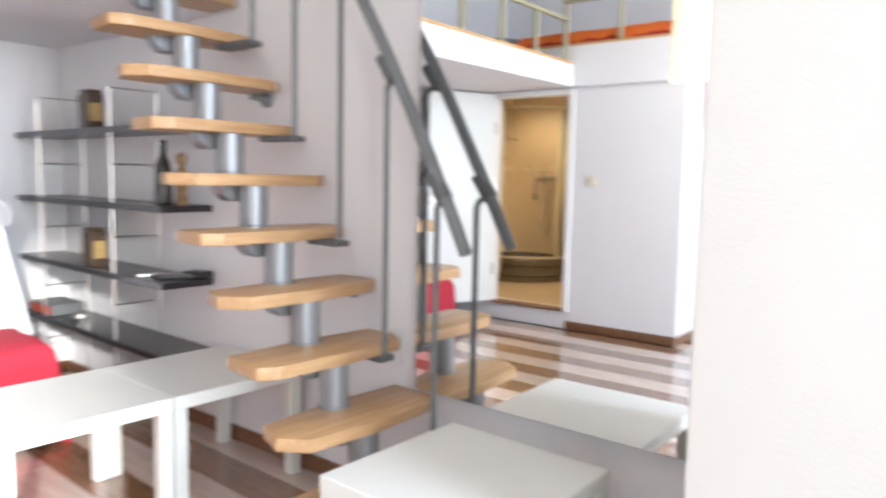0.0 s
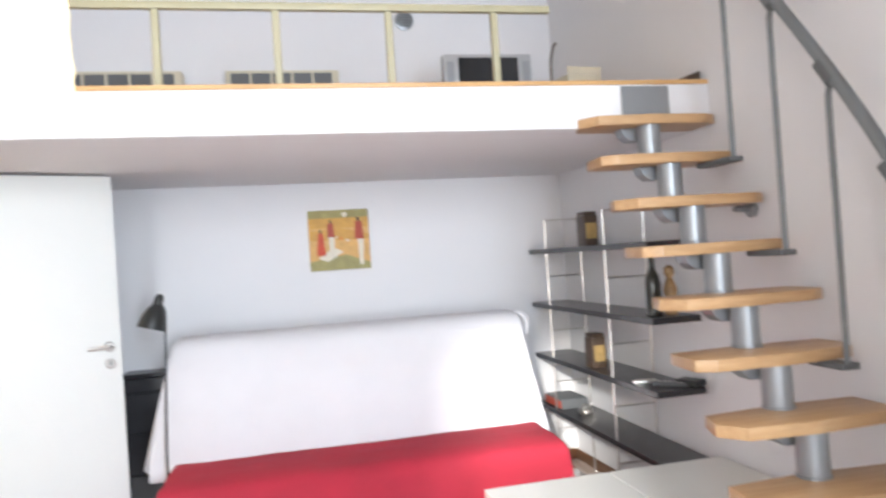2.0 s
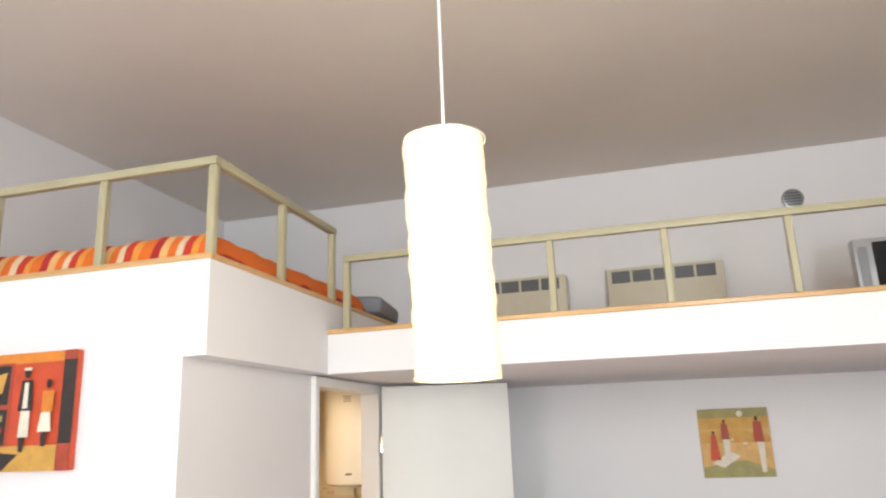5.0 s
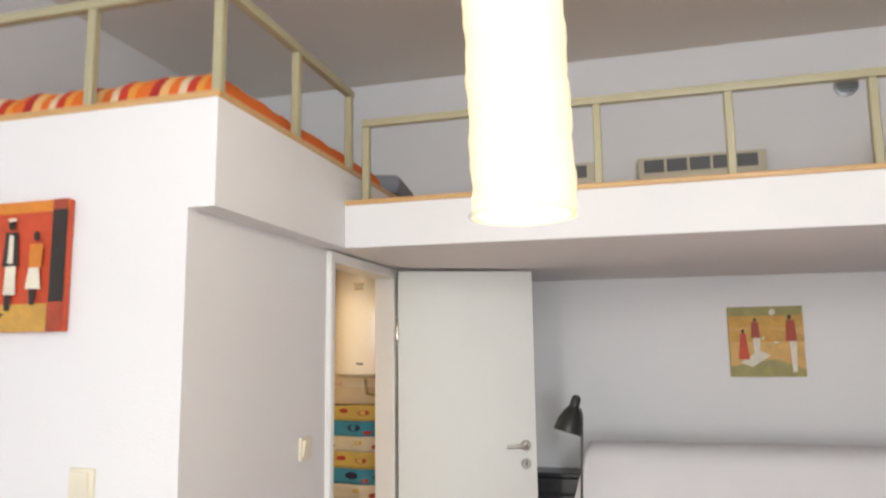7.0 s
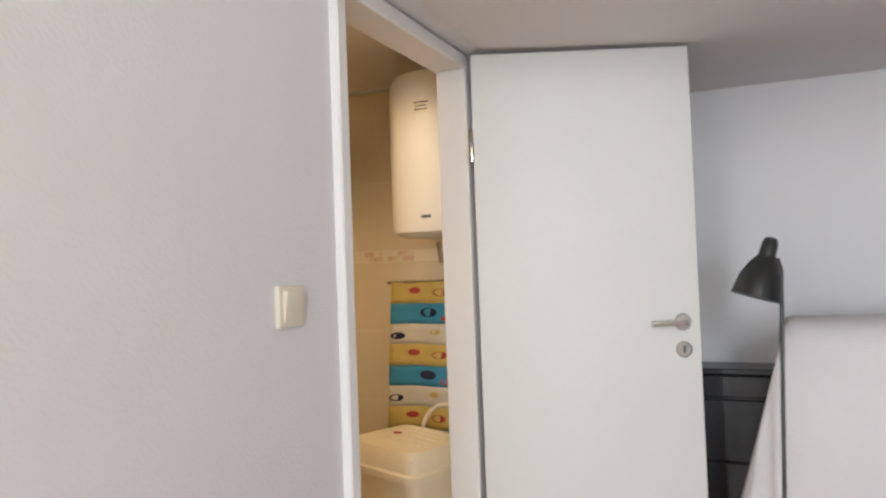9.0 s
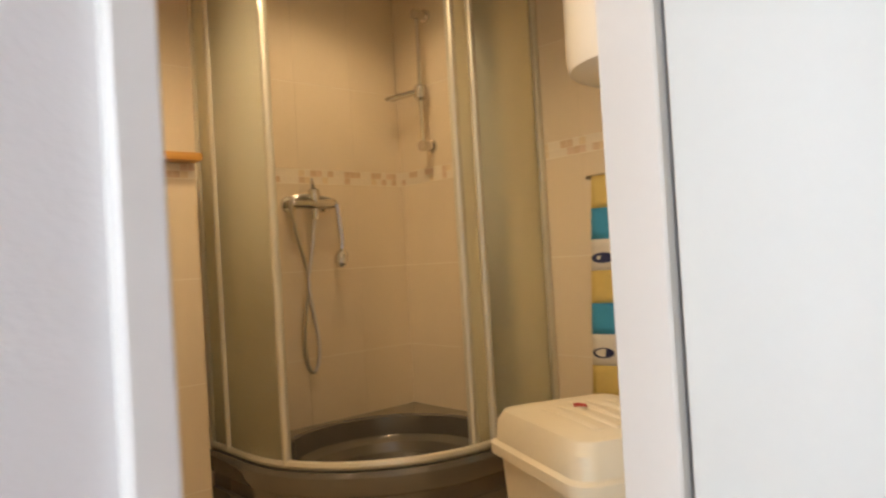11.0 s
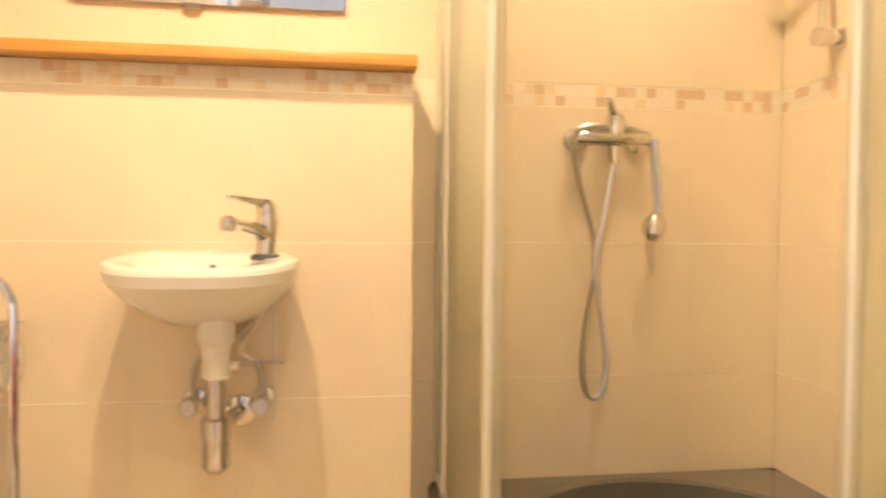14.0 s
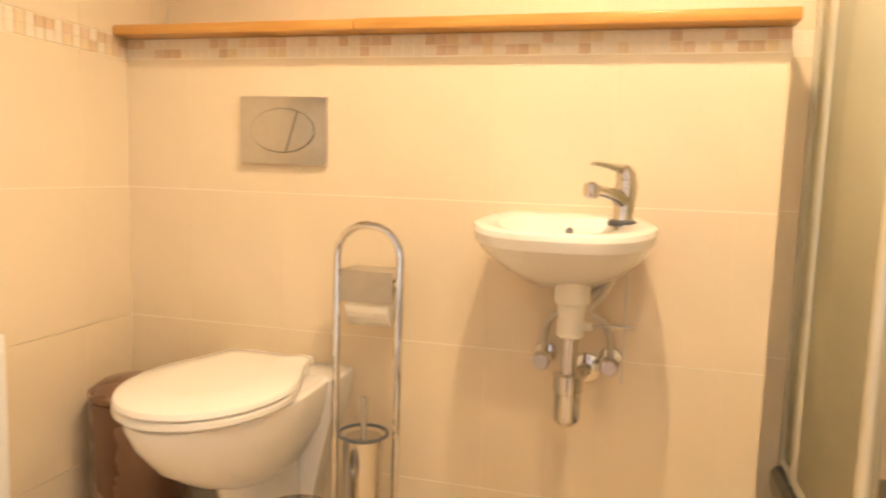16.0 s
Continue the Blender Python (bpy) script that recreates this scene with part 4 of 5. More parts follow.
def tray_outline(inset, z, n=16):
    r = 0.548 - inset
    cx, cy = SX - 0.548, SY + 0.548
    pts = [(XB + 0.012, YT - 0.002, z), (XB + 0.012, SY - EY + inset, z), (cx - 0.02, SY - EY + inset, z)]
    pts += [(cx + r * math.sin(k * math.pi / 2 / n), cy - (r + EY) * math.cos(k * math.pi / 2 / n), z) for k in range(n + 1)]
    pts += [(SX - inset, cy + 0.02, z), (SX - inset, YT - 0.002, z)]
    return pts


tr = thing("shower_tray", -1.5, 1.28, ZB, "grey quadrant shower tray with a high rim", "shower tray")
rings = [tray_outline(i, z) for i, z in ((0.03, ZB), (0.03, 0.24), (0.012, 0.252), (0.012, 0.30), (0.022, 0.306), (0.022, 0.35), (0.006, 0.36), (0.0, 0.385), (0.0, 0.415), (0.010, 0.43))]
part("skirt", loft(rings, False), TRAY, tr)
CX, CY, CR = -1.475, 1.275, 0.372
outer = tray_outline(0.010, 0.43, 24)


def reach(a):
    """The point of the rim's outline in the direction a from the well's centre."""
    d = Vector((math.cos(a), math.sin(a)))
    best = None
    for p, q in zip(outer, outer[1:] + outer[:1]):
        e = Vector((q[0] - p[0], q[1] - p[1]))
        w = Vector((p[0] - CX, p[1] - CY))
        den = d.x * e.y - d.y * e.x
        if abs(den) < 1e-9:
            continue
        t = (w.x * e.y - w.y * e.x) / den
        u = (w.x * d.y - w.y * d.x) / den
        if t > 0 and -1e-6 <= u <= 1 + 1e-6:
            best = t if best is None else min(best, t)
    return best or 0.5


K = 72
angs = [k * math.tau / K for k in range(K)]
rings = [[(CX + reach(a) * math.cos(a), CY + reach(a) * math.sin(a), 0.43) for a in angs]]
for r, z in ((CR, 0.432), (CR - 0.012, 0.425), (CR - 0.022, 0.355), (CR - 0.045, 0.345), (CR - 0.06, 0.335), (CR - 0.075, 0.30), (0.04, 0.29)):
    rings.append([(CX + r * math.cos(a), CY + r * math.sin(a), z) for a in angs])
part("basin", loft(rings, False), TRAY, tr)
part("drain", lathe([(0.045, 0.291), (0.045, 0.297), (0.03, 0.299)], CX, CY, 24), CHROME, tr)

ALU = mat("champagne_aluminium", (0.76, 0.73, 0.61), 0.34, 0.03, 6, 0.0, metal=0.6)
FROST = bpy.data.materials.new("frosted_panel")
FROST.use_nodes = True
fb = FROST.node_tree.nodes["Principled BSDF"]
fb.inputs["Base Color"].default_value = (0.88, 0.855, 0.68, 1)
fb.inputs["Roughness"].default_value = 0.45
fb.inputs["Transmission Weight"].default_value = 0.62
fb.inputs["IOR"].default_value = 1.15
en = thing("shower_enclosure", -1.4, 1.2, 0.43, "quadrant shower enclosure with frosted panels, sliding doors open", "shower enclosure")
ZT = 2.02


def arc(a0, a1, r, n=10):
    cx, cy = SX - 0.548, SY + 0.548
    return [(cx + r * math.sin(radians(a0 + (a1 - a0) * k / n)), cy - (r + EY) * math.cos(radians(a0 + (a1 - a0) * k / n))) for k in range(n + 1)]


def panel(name, line, z0, z1, thick, material, parent, label=""):
    bm = bmesh.new()
    vs = [[bm.verts.new((x, y, z)) for z in (z0, z1)] for x, y in line]
    for a, b in zip(vs, vs[1:]):
        bm.faces.new((a[0], b[0], b[1], a[1]))
    o = part(name, bm, material, parent, label)
    o.modifiers.new("thickness", "SOLIDIFY").thickness = thick
    return o


def stile(parent, x, y, w, z0=0.44, z1=ZT, name="stile"):
    return part(name, lathe([(w, z0), (w, z1)], x, y, 12), ALU, parent, "champagne aluminium profile")


R0 = 0.518
cx0, cy0 = SX - 0.548, SY + 0.548
left_fixed = [(XB + 0.02, cy0 - R0 - EY), (cx0, cy0 - R0 - EY)] + arc(2, 19, R0)
right_fixed = [(cx0 + R0, cy0 + 0.048), (cx0 + R0, YT - 0.02)]
part("wall_profile", box(XB + 0.008, XB + 0.03, cy0 - R0 - EY - 0.015, cy0 - R0 - EY + 0.015, 0.435, ZT, 0.003), ALU, en)
part("wall_profile", box(cx0 + R0 - 0.015, cx0 + R0 + 0.015, YT - 0.028, YT - 0.002, 0.435, ZT, 0.003), ALU, en)
panel("fixed_panel", left_fixed, 0.45, ZT, 0.005, FROST, en, "frosted fixed panel")
panel("fixed_panel", right_fixed, 0.45, ZT, 0.005, FROST, en, "frosted fixed panel")
d1 = panel("sliding_door", [(cx0 - 0.14, cy0 - R0 - EY + 0.025), (cx0, cy0 - R0 - EY + 0.025)] + arc(2, 16, R0 - 0.025), 0.45, ZT, 0.005, FROST, en, "frosted curved sliding door")
d2 = panel("sliding_door", arc(88, 90, R0 - 0.025) + [(cx0 + R0 - 0.025, cy0 + 0.196)], 0.45, ZT, 0.005, FROST, en, "frosted curved sliding door")
for a, r, own, w in ((19, R0, en, 0.014), (94.2, R0, en, 0.014), (16, R0 - 0.025, d1, 0.017), (87, R0 - 0.025, d2, 0.016)):
    x, y = arc(a, a, r, 1)[0]
    stile(own, x, y, w)
stile(d1, cx0 - 0.14, cy0 - R0 - EY + 0.025, 0.011)
stile(en, XB + 0.135, cy0 - R0 - EY, 0.016, name="post")
for z in (0.445, ZT):
    rail = [(XB + 0.02, cy0 - R0 - EY, z), (cx0 - 0.1, cy0 - R0 - EY, z)] + [(x, y, z) for x, y in arc(0, 90, R0, 24)] + [(cx0 + R0, YT - 0.02, z)]
    part("track", tube(rail, 0.014, 8), ALU, en, "champagne aluminium track")

mx = thing("shower_mixer", -1.86, 1.23, 1.29, "chrome shower mixer with hose and hand shower", "shower mixer")
MX, MZ = -1.825, 1.288
part("body", tube([(MX, 1.135, MZ), (MX, 1.15, MZ), (MX, 1.305, MZ), (MX, 1.32, MZ)], 0.02, 14, [0.017, 0.021, 0.021, 0.017]), CHROME, mx)
for y in (1.15, 1.31):
    part("wall_union", tube([(XB + 0.006, y, MZ), (XB + 0.02, y, MZ), (XB + 0.022, y, MZ), (MX, y, MZ)], 0.03, 14, [0.032, 0.030, 0.017, 0.016]), CHROME, mx)
lv = part("cartridge", lathe([(0.022, MZ), (0.024, MZ + 0.03), (0.02, MZ + 0.055), (0.01, MZ + 0.06)], MX, 1.232, 16), CHROME, mx)
part("lever", tube([(MX, 1.232, MZ + 0.05), (MX + 0.02, 1.215, MZ + 0.07), (MX + 0.05, 1.195, MZ + 0.085)], 0.009, 10, [0.012, 0.009, 0.007]), CHROME, lv)
part("hose_union", lathe([(0.012, MZ - 0.06), (0.014, MZ - 0.02)], MX, 1.232, 12), CHROME, mx)
HOSE = [(0, 1.232, 1.225), (0.004, 1.215, 1.13), (0.008, 1.192, 1.033), (0.008, 1.183, 0.98), (0.006, 1.19, 0.927), (0.002, 1.21, 0.83), (0, 1.224, 0.73), (0, 1.212, 0.66), (0, 1.19, 0.635), (0, 1.167, 0.66), (0, 1.156, 0.73), (-0.004, 1.168, 0.83), (-0.010, 1.19, 0.927), (-0.010, 1.2, 0.98), (-0.008, 1.192, 1.033), (-0.004, 1.165, 1.12), (0, 1.138, 1.21), (0.01, 1.122, 1.28), (0.014, 1.135, 1.312), (0.012, 1.20, 1.318), (0.01, 1.30, 1.305), (0.012, 1.325, 1.288)]
part("hose", tube([(MX - 0.005 + p.x, p.y, p.z) for p in smooth_line(HOSE, 110)], 0.0075, 8), STEEL, mx, "ribbed steel hose")
hs = part("hand_shower", tube([(MX + 0.012, 1.327, 1.285), (MX + 0.012, 1.335, 1.2), (MX + 0.012, 1.342, 1.13), (MX + 0.014, 1.338, 1.10)], 0.011, 12), CHROME, mx, "chrome hand shower")
part("spray_head", tube([(MX + 0.014, 1.339, 1.105), (MX + 0.016, 1.335, 1.09), (MX + 0.02, 1.328, 1.07), (MX + 0.022, 1.322, 1.05), (MX + 0.022, 1.318, 1.036)], 0.02, 16, [0.012, 0.024, 0.029, 0.025, 0.012]), CHROME, hs)

rl = thing("shower_rail", -1.66, YT, 1.5, "chrome shower riser rail with a flat holder", "shower rail")
part("bar", tube([(-1.662, YT - 0.05, 1.50), (-1.662, YT - 0.05, 2.07)], 0.009, 12), CHROME, rl)
for z in (1.512, 2.055):
    part("bracket", tube([(-1.662, YT + 0.003, z), (-1.662, YT - 0.01, z), (-1.662, YT - 0.012, z), (-1.662, YT - 0.065, z)], 0.02, 14, [0.028, 0.026, 0.018, 0.022]), CHROME, rl)
sl = part("slider", lathe([(0.018, 1.70), (0.026, 1.707), (0.026, 1.755), (0.018, 1.762)], -1.662, YT - 0.05, 14), CHROME, rl)
part("holder_arm", prism([(-1.66, YT - 0.07, 1.728), (-1.66, YT - 0.04, 1.728), (-1.79, YT - 0.095, 1.715), (-1.80, YT - 0.13, 1.715)], (0, 0, 0.016), 0.003), CHROME, sl)

# ---- basin ----
bs = thing("wash_basin", XS, 0.31, 0.80, "small white ceramic wash basin on the tiled wall", "wash basin")
BXC, BYC = XS, 0.298


def basin_ring(hw, dep, z, tilt=0.0, n=28):
    """Half-round outline against the wall: hw half width, dep depth."""
    pts = []
    for k in range(n):
        a = math.pi * k / (n - 1)
        c, s = math.cos(a), math.sin(a)
        y = BYC + hw * (abs(c) ** 0.62) * (1 if c >= 0 else -1)
        x = BXC + dep * s ** 0.75
        y = BYC + (y - BYC) * (1 - 0.25 * (1 - min(1.0, (x - BXC) / (0.55 * dep))) ** 1.4)
        pts.append((x, y, z - tilt * (x - BXC) / 0.3))
    return pts


T_ = 0.026
rings = [basin_ring(0.05, 0.10, 0.860), basin_ring(0.088, 0.14, 0.865), basin_ring(0.138, 0.21, 0.897), basin_ring(0.174, 0.265, 0.94, 0.015), basin_ring(0.194, 0.295, 0.977, T_),
         basin_ring(0.198, 0.30, 0.998, T_), basin_ring(0.195, 0.297, 1.008, T_), basin_ring(0.184, 0.287, 1.011, T_)]
for f, dz in ((0.94, 0.001), (0.74, -0.003), (0.68, -0.016), (0.56, -0.045), (0.34, -0.066), (0.08, -0.072)):
    rings.append([(BXC + 0.17 + f * (x - BXC - 0.17), BYC - 0.035 + f * (y - BYC + 0.035), 1.011 + dz - T_ * (0.17 + f * (x - BXC - 0.17)) / 0.3) for x, y, z in basin_ring(0.184, 0.287, 0)])
body = part("bowl", loft(rings), CERAMIC, bs)
part("overflow", turned(lathe([(0.008, 0), (0.008, 0.003)], 0, 0, 14), pose(BXC + 0.066, BYC + 0.006, 0.975, 0, 62)), DARKGREY, bs)
tp = thing("basin_tap", -1.62, 0.415, 0.995, "chrome single lever tap on the basin", "tap")
part("base_ring", lathe([(0.030, 0.994), (0.030, 1.003), (0.024, 1.007)], -1.625, 0.413, 20), DARKGREY, tp)
part("body", tube([(-1.625, 0.413, 1.0), (-1.625, 0.413, 1.012), (-1.626, 0.415, 1.05), (-1.626, 0.416, 1.075), (-1.626, 0.416, 1.09)], 0.02, 16, [0.024, 0.020, 0.022, 0.024, 0.020]), CHROME, tp)
sp = part("spout", tube([(-1.622, 0.412, 1.045), (-1.60, 0.398, 1.056), (-1.565, 0.374, 1.064), (-1.54, 0.357, 1.068)], 0.012, 12, [0.020, 0.014, 0.0115, 0.012]), CHROME, tp)
part("aerator", lathe([(0.010, 1.050), (0.014, 1.053), (0.017, 1.066), (0.015, 1.078), (0.006, 1.083)], -1.537, 0.352, 16), CHROME, sp)
part("lever_cap", tube([(-1.626, 0.416, 1.088), (-1.625, 0.414, 1.10), (-1.622, 0.410, 1.112), (-1.62, 0.407, 1.118)], 0.02, 14, [0.021, 0.0215, 0.016, 0.006]), CHROME, tp)
part("lever", tube([(-1.622, 0.41, 1.108), (-1.60, 0.392, 1.113), (-1.565, 0.364, 1.118), (-1.548, 0.35, 1.118)], 0.008, 12, [0.012, 0.008, 0.0055, 0.004]), CHROME, tp)
WHITEPVC = mat("white_plastic_pipe", (0.80, 0.76, 0.66), 0.4, 0.03, 8, 0.02)
tpz = thing("bottle_trap", -1.6, 0.32, 0.6, "chrome bottle trap under the basin", "trap")
part("outlet_nut", lathe([(0.036, 0.89), (0.037, 0.835), (0.03, 0.828), (0.026, 0.80), (0.028, 0.795), (0.028, 0.765), (0.022, 0.76)], -1.59, 0.322, 20), WHITEPVC, tpz, "white plastic connector")
part("pipe", lathe([(0.017, 0.76), (0.017, 0.67)], -1.59, 0.322, 18), CHROME, tpz)
part("bottle", lathe([(0.022, 0.685), (0.031, 0.68), (0.031, 0.645), (0.028, 0.641), (0.028, 0.585), (0.02, 0.575)], -1.59, 0.322, 20), CHROME, tpz)
part("wall_pipe", tube([(-1.59, 0.322, 0.655), (-1.63, 0.335, 0.66), (XS, 0.352, 0.665)], 0.015, 12), CHROME, tpz)
part("wall_rose", turned(lathe([(0.034, 0), (0.032, 0.008), (0.018, 0.014)], 0, 0, 20), pose(XS, 0.352, 0.665, 0, 90)), CHROME, tpz)
part("side_spigot", tube([(-1.59, 0.33, 0.785), (-1.59, 0.365, 0.785)], 0.009, 10), WHITEPVC, tpz)
for y in (0.258, 0.402):
    vl = thing("angle_valve", XS, y, 0.69, "chrome angle valve with flexible hose", "valve", "angle valves")
    part("rose", turned(lathe([(0.026, 0), (0.024, 0.006), (0.012, 0.01)], 0, 0, 18), pose(XS, y, 0.69, 0, 90)), CHROME, vl)
    part("stem", tube([(XS, y, 0.69), (XS + 0.06, y, 0.69)], 0.010, 12), CHROME, vl)
    part("hand_wheel", tube([(XS + 0.055, y, 0.69), (XS + 0.06, y, 0.69), (XS + 0.085, y, 0.69), (XS + 0.09, y, 0.69)], 0.02, 12, [0.016, 0.02, 0.02, 0.016]), STEEL, vl)
    yy = 0.322 + (y - 0.33) * 0.35
    hp = smooth_line([(XS + 0.035, y, 0.70), (XS + 0.035, y, 0.745), (XS + 0.05, y * 0.7 + yy * 0.3, 0.785), (XS + 0.06, yy, 0.80), (XS + 0.07, 0.40, 0.87), (XS + 0.09, 0.42, 0.97)], 26)
    part("hose", tube([tuple(p) for p in hp], 0.008, 8), STEEL, vl, "braided steel hose")
solid("plug_rod", tube([(-1.63, 0.43, 0.93), (-1.63, 0.43, 0.66)], 0.0022, 6), STEEL, "thin pop-up waste rod under the basin", "rod")
solid("plug_lever", tube([(-1.59, 0.36, 0.785), (-1.61, 0.40, 0.786), (-1.63, 0.45, 0.782)], 0.003, 6), STEEL, "thin waste lever under the basin", "rod")

# ---- toilet ----
fp = thing("flush_plate", XS, -0.43, 1.09, "matt chrome flush plate with an oval button", "flush plate")
part("plate", box(XS, XS + 0.014, -0.518, -0.288, 1.098, 1.262, 0.004, 2), STEEL, fp)
oval = [(XS + 0.0145, -0.403 + 0.084 * math.cos(k * math.tau / 40), 1.18 + 0.052 * math.sin(k * math.tau / 40)) for k in range(40)]
part("button", prism(oval, (0.004, 0, 0), 0.001), STEEL, fp)
part("button_seam", tube(oval + oval[:1], 0.0022, 6, cap=False), DARKGREY, fp)
part("button_seam", tube([(XS + 0.019, -0.39, 1.131), (XS + 0.019, -0.36, 1.228)], 0.0018, 6), DARKGREY, fp)

wc = thing("toilet", -1.45, -0.432, ZB, "white ceramic toilet with closed lid", "toilet")
YC = -0.395


def pan_ring(w, front, back, z, n=40, square=0.8):
    pts = []
    for k in range(n):
        a = math.tau * k / n
        c, s = math.cos(a), math.sin(a)
        if c >= 0:
            x, y = back + (front - back) * (0.42 + 0.58 * c), w * s
        else:
            x = back + (front - back) * 0.42 * (1 - abs(c) ** square)
            y = w * (1 if s >= 0 else -1) * (0.80 + 0.20 * abs(s)) if abs(s) > 0.02 else w * s
        pts.append((x, YC + y, z))
    return pts


def lid_ring(w, front, back, z, n=44, taper=0.36):
    """Round at the front, narrowing to a straight back edge."""
    mid = back + (front - back) * 0.52
    pts = []
    for k in range(n):
        a = math.tau * k / n
        c, s = math.cos(a), math.sin(a)
        if c >= 0:
            pts.append((mid + (front - mid) * c, YC + w * s, z))
        else:
            t = min(1.0, -c / 0.80)
            e = (1 - taper * t * t * (3 - 2 * t)) * (1.0 if t < 1 else abs(s) / 0.60)
            pts.append((mid + (back - mid) * t, YC + w * e * (1 if s >= 0 else -1), z))
    return pts


F, B = -1.185, XS + 0.004
rings = [pan_ring(0.080, -1.46, B, ZB), pan_ring(0.074, -1.455, B, 0.33), pan_ring(0.078, -1.43, B, 0.39), pan_ring(0.108, -1.335, B, 0.435), pan_ring(0.142, -1.255, B, 0.49), pan_ring(0.162, -1.205, B, 0.548), pan_ring(0.171, F, B, 0.588), pan_ring(0.171, F, B, 0.602), pan_ring(0.162, F - 0.01, B, 0.607)]
part("pan", loft(rings), CERAMIC, wc)
blk = [[(B - 0.002 + (d if q in (1, 2) else 0.0), YC + (h if q > 1 else -h), z) for q in range(4)] for h, d, z in ((0.10, 0.06, 0.26), (0.13, 0.075, 0.38), (0.172, 0.10, 0.52), (0.184, 0.11, 0.60), (0.180, 0.106, 0.609))]
part("back_block", loft(blk), CERAMIC, wc)
LB = -1.635
part("seat_ring", loft([lid_ring(0.170, F + 0.004, LB, 0.610), lid_ring(0.175, F + 0.008, LB, 0.614), lid_ring(0.175, F + 0.008, LB, 0.624), lid_ring(0.170, F + 0.004, LB, 0.627)]), CERAMIC, wc, "white plastic seat")
part("lid", loft([lid_ring(0.171, F + 0.005, LB - 0.006, 0.629), lid_ring(0.176, F + 0.009, LB - 0.008, 0.634), lid_ring(0.173, F + 0.005, LB - 0.006, 0.643), lid_ring(0.155, F - 0.015, LB + 0.01, 0.650), lid_ring(0.095, F - 0.09, LB + 0.06, 0.653)]), CERAMIC, wc, "white plastic lid")
for s in (-1, 1):
    part("hinge", tube([(-1.685, YC + s * 0.07 - 0.02, 0.622), (-1.685, YC + s * 0.07 + 0.02, 0.622)], 0.012, 10), CERAMIC, wc)

# ---- paper stand, bins, radiator ----
ps = thing("paper_holder_stand", -1.6, -0.135, ZB, "chrome stand with toilet paper and brush", "paper holder")
PX, PY0, PY1 = -1.61, -0.211, -0.061
pm = (PY0 + PY1) / 2
loop = [(PX, PY0, ZB + 0.01), (PX, PY0, 0.90)] + [(PX, pm - 0.075 * math.cos(k * math.pi / 10), 0.90 + 0.07 * math.sin(k * math.pi / 10)) for k in range(11)] + [(PX, PY1, 0.90), (PX, PY1, ZB + 0.01)]
part("loop", tube(loop, 0.0085, 10), CHROME, ps)
part("base", lathe([(0.10, ZB), (0.10, ZB + 0.01), (0.03, ZB + 0.014)], PX, pm, 28), CHROME, ps)
rp = [(PX - 0.048 + 0.055 * math.cos(k * math.tau / 24), PY0 + 0.022, 0.785 + 0.055 * math.sin(k * math.tau / 24)) for k in range(24)]
part("paper_roll", prism(rp, (0, 0.105, 0), 0.003), WHITEPVC, ps, "toilet paper roll")
part("spindle", tube([(PX - 0.048, PY0 + 0.01, 0.785), (PX - 0.048, PY1 - 0.01, 0.785)], 0.006, 8), CHROME, ps)
cv = box(PX + 0.0105, PX + 0.012, PY0 + 0.012, PY1 - 0.012, 0.795, 0.866, 0.0004)
bm_box(cv, PX - 0.08, PX + 0.010, PY0 + 0.012, PY1 - 0.012, 0.8645, 0.866)
part("paper_cover", cv, STEEL, ps, "flat brushed steel paper cover")
part("brush_ring", tube([(PX + 0.01 + 0.056 * math.cos(k * math.tau / 24), pm + 0.056 * math.sin(k * math.tau / 24), 0.49) for k in range(25)], 0.004, 8, cap=False), DARKGREY, ps)
part("brush_cup", lathe([(0.038, ZB + 0.015), (0.042, 0.3), (0.046, 0.48), (0.042, 0.482), (0.03, 0.478)], PX + 0.01, pm, 24), CHROME, ps)
part("brush_handle", tube([(PX + 0.01, pm, 0.47), (PX + 0.01, pm, 0.575)], 0.007, 10), STEEL, ps)
solid("chrome_bin", lathe([(0.075, ZB), (0.08, ZB + 0.005), (0.085, 0.36), (0.088, 0.365), (0.083, 0.37), (0.075, 0.33)], -1.425, -0.215, 28), CHROME, "small round chrome bin beside the toilet", "bin")
BROWNTIN = mat("brown_tinted_metal", (0.23, 0.14, 0.10), 0.28, 0.1, 6, 0.02, metal=0.5)
pb = thing("pedal_bin", -1.58, -0.725, ZB, "dark brown round pedal bin beside the toilet", "bin")
part("body", lathe([(0.10, ZB), (0.105, ZB + 0.01), (0.105, 0.525), (0.10, 0.53)], -1.56, -0.715, 28), BROWNTIN, pb)
part("lid", lathe([(0.107, 0.531), (0.107, 0.545), (0.08, 0.565), (0.03, 0.573)], -1.56, -0.715, 28), BROWNTIN, pb)
ra = thing("radiator", -0.95, -0.81, 0.28, "white panel radiator on the tiled wall", "radiator")
part("panel", box(-1.25, -0.70, -0.80, -0.775, 0.28, 0.74, 0.006, 2), TRIMWHITE, ra)
for k in range(9):
    part("rib", box(-1.24 + 0.06 * k, -1.21 + 0.06 * k, -0.775, -0.770, 0.31, 0.71, 0.002), TRIMWHITE, ra)
part("wall_hook", box(-1.1, -1.06, YI, -0.80, 0.5, 0.55), TRIMWHITE, ra)

# ---- boiler, towel, basket ----
bo = thing("water_heater", -0.345, 1.36, 1.45, "white enamelled water heater on the wall", "water heater")
BOX_, BOY, BOR = -0.355, 1.322, 0.232
ENAMEL = mat("warm_white_enamel", (0.80, 0.77, 0.70), 0.25, 0.02, 4, 0.02, coat=0.3)
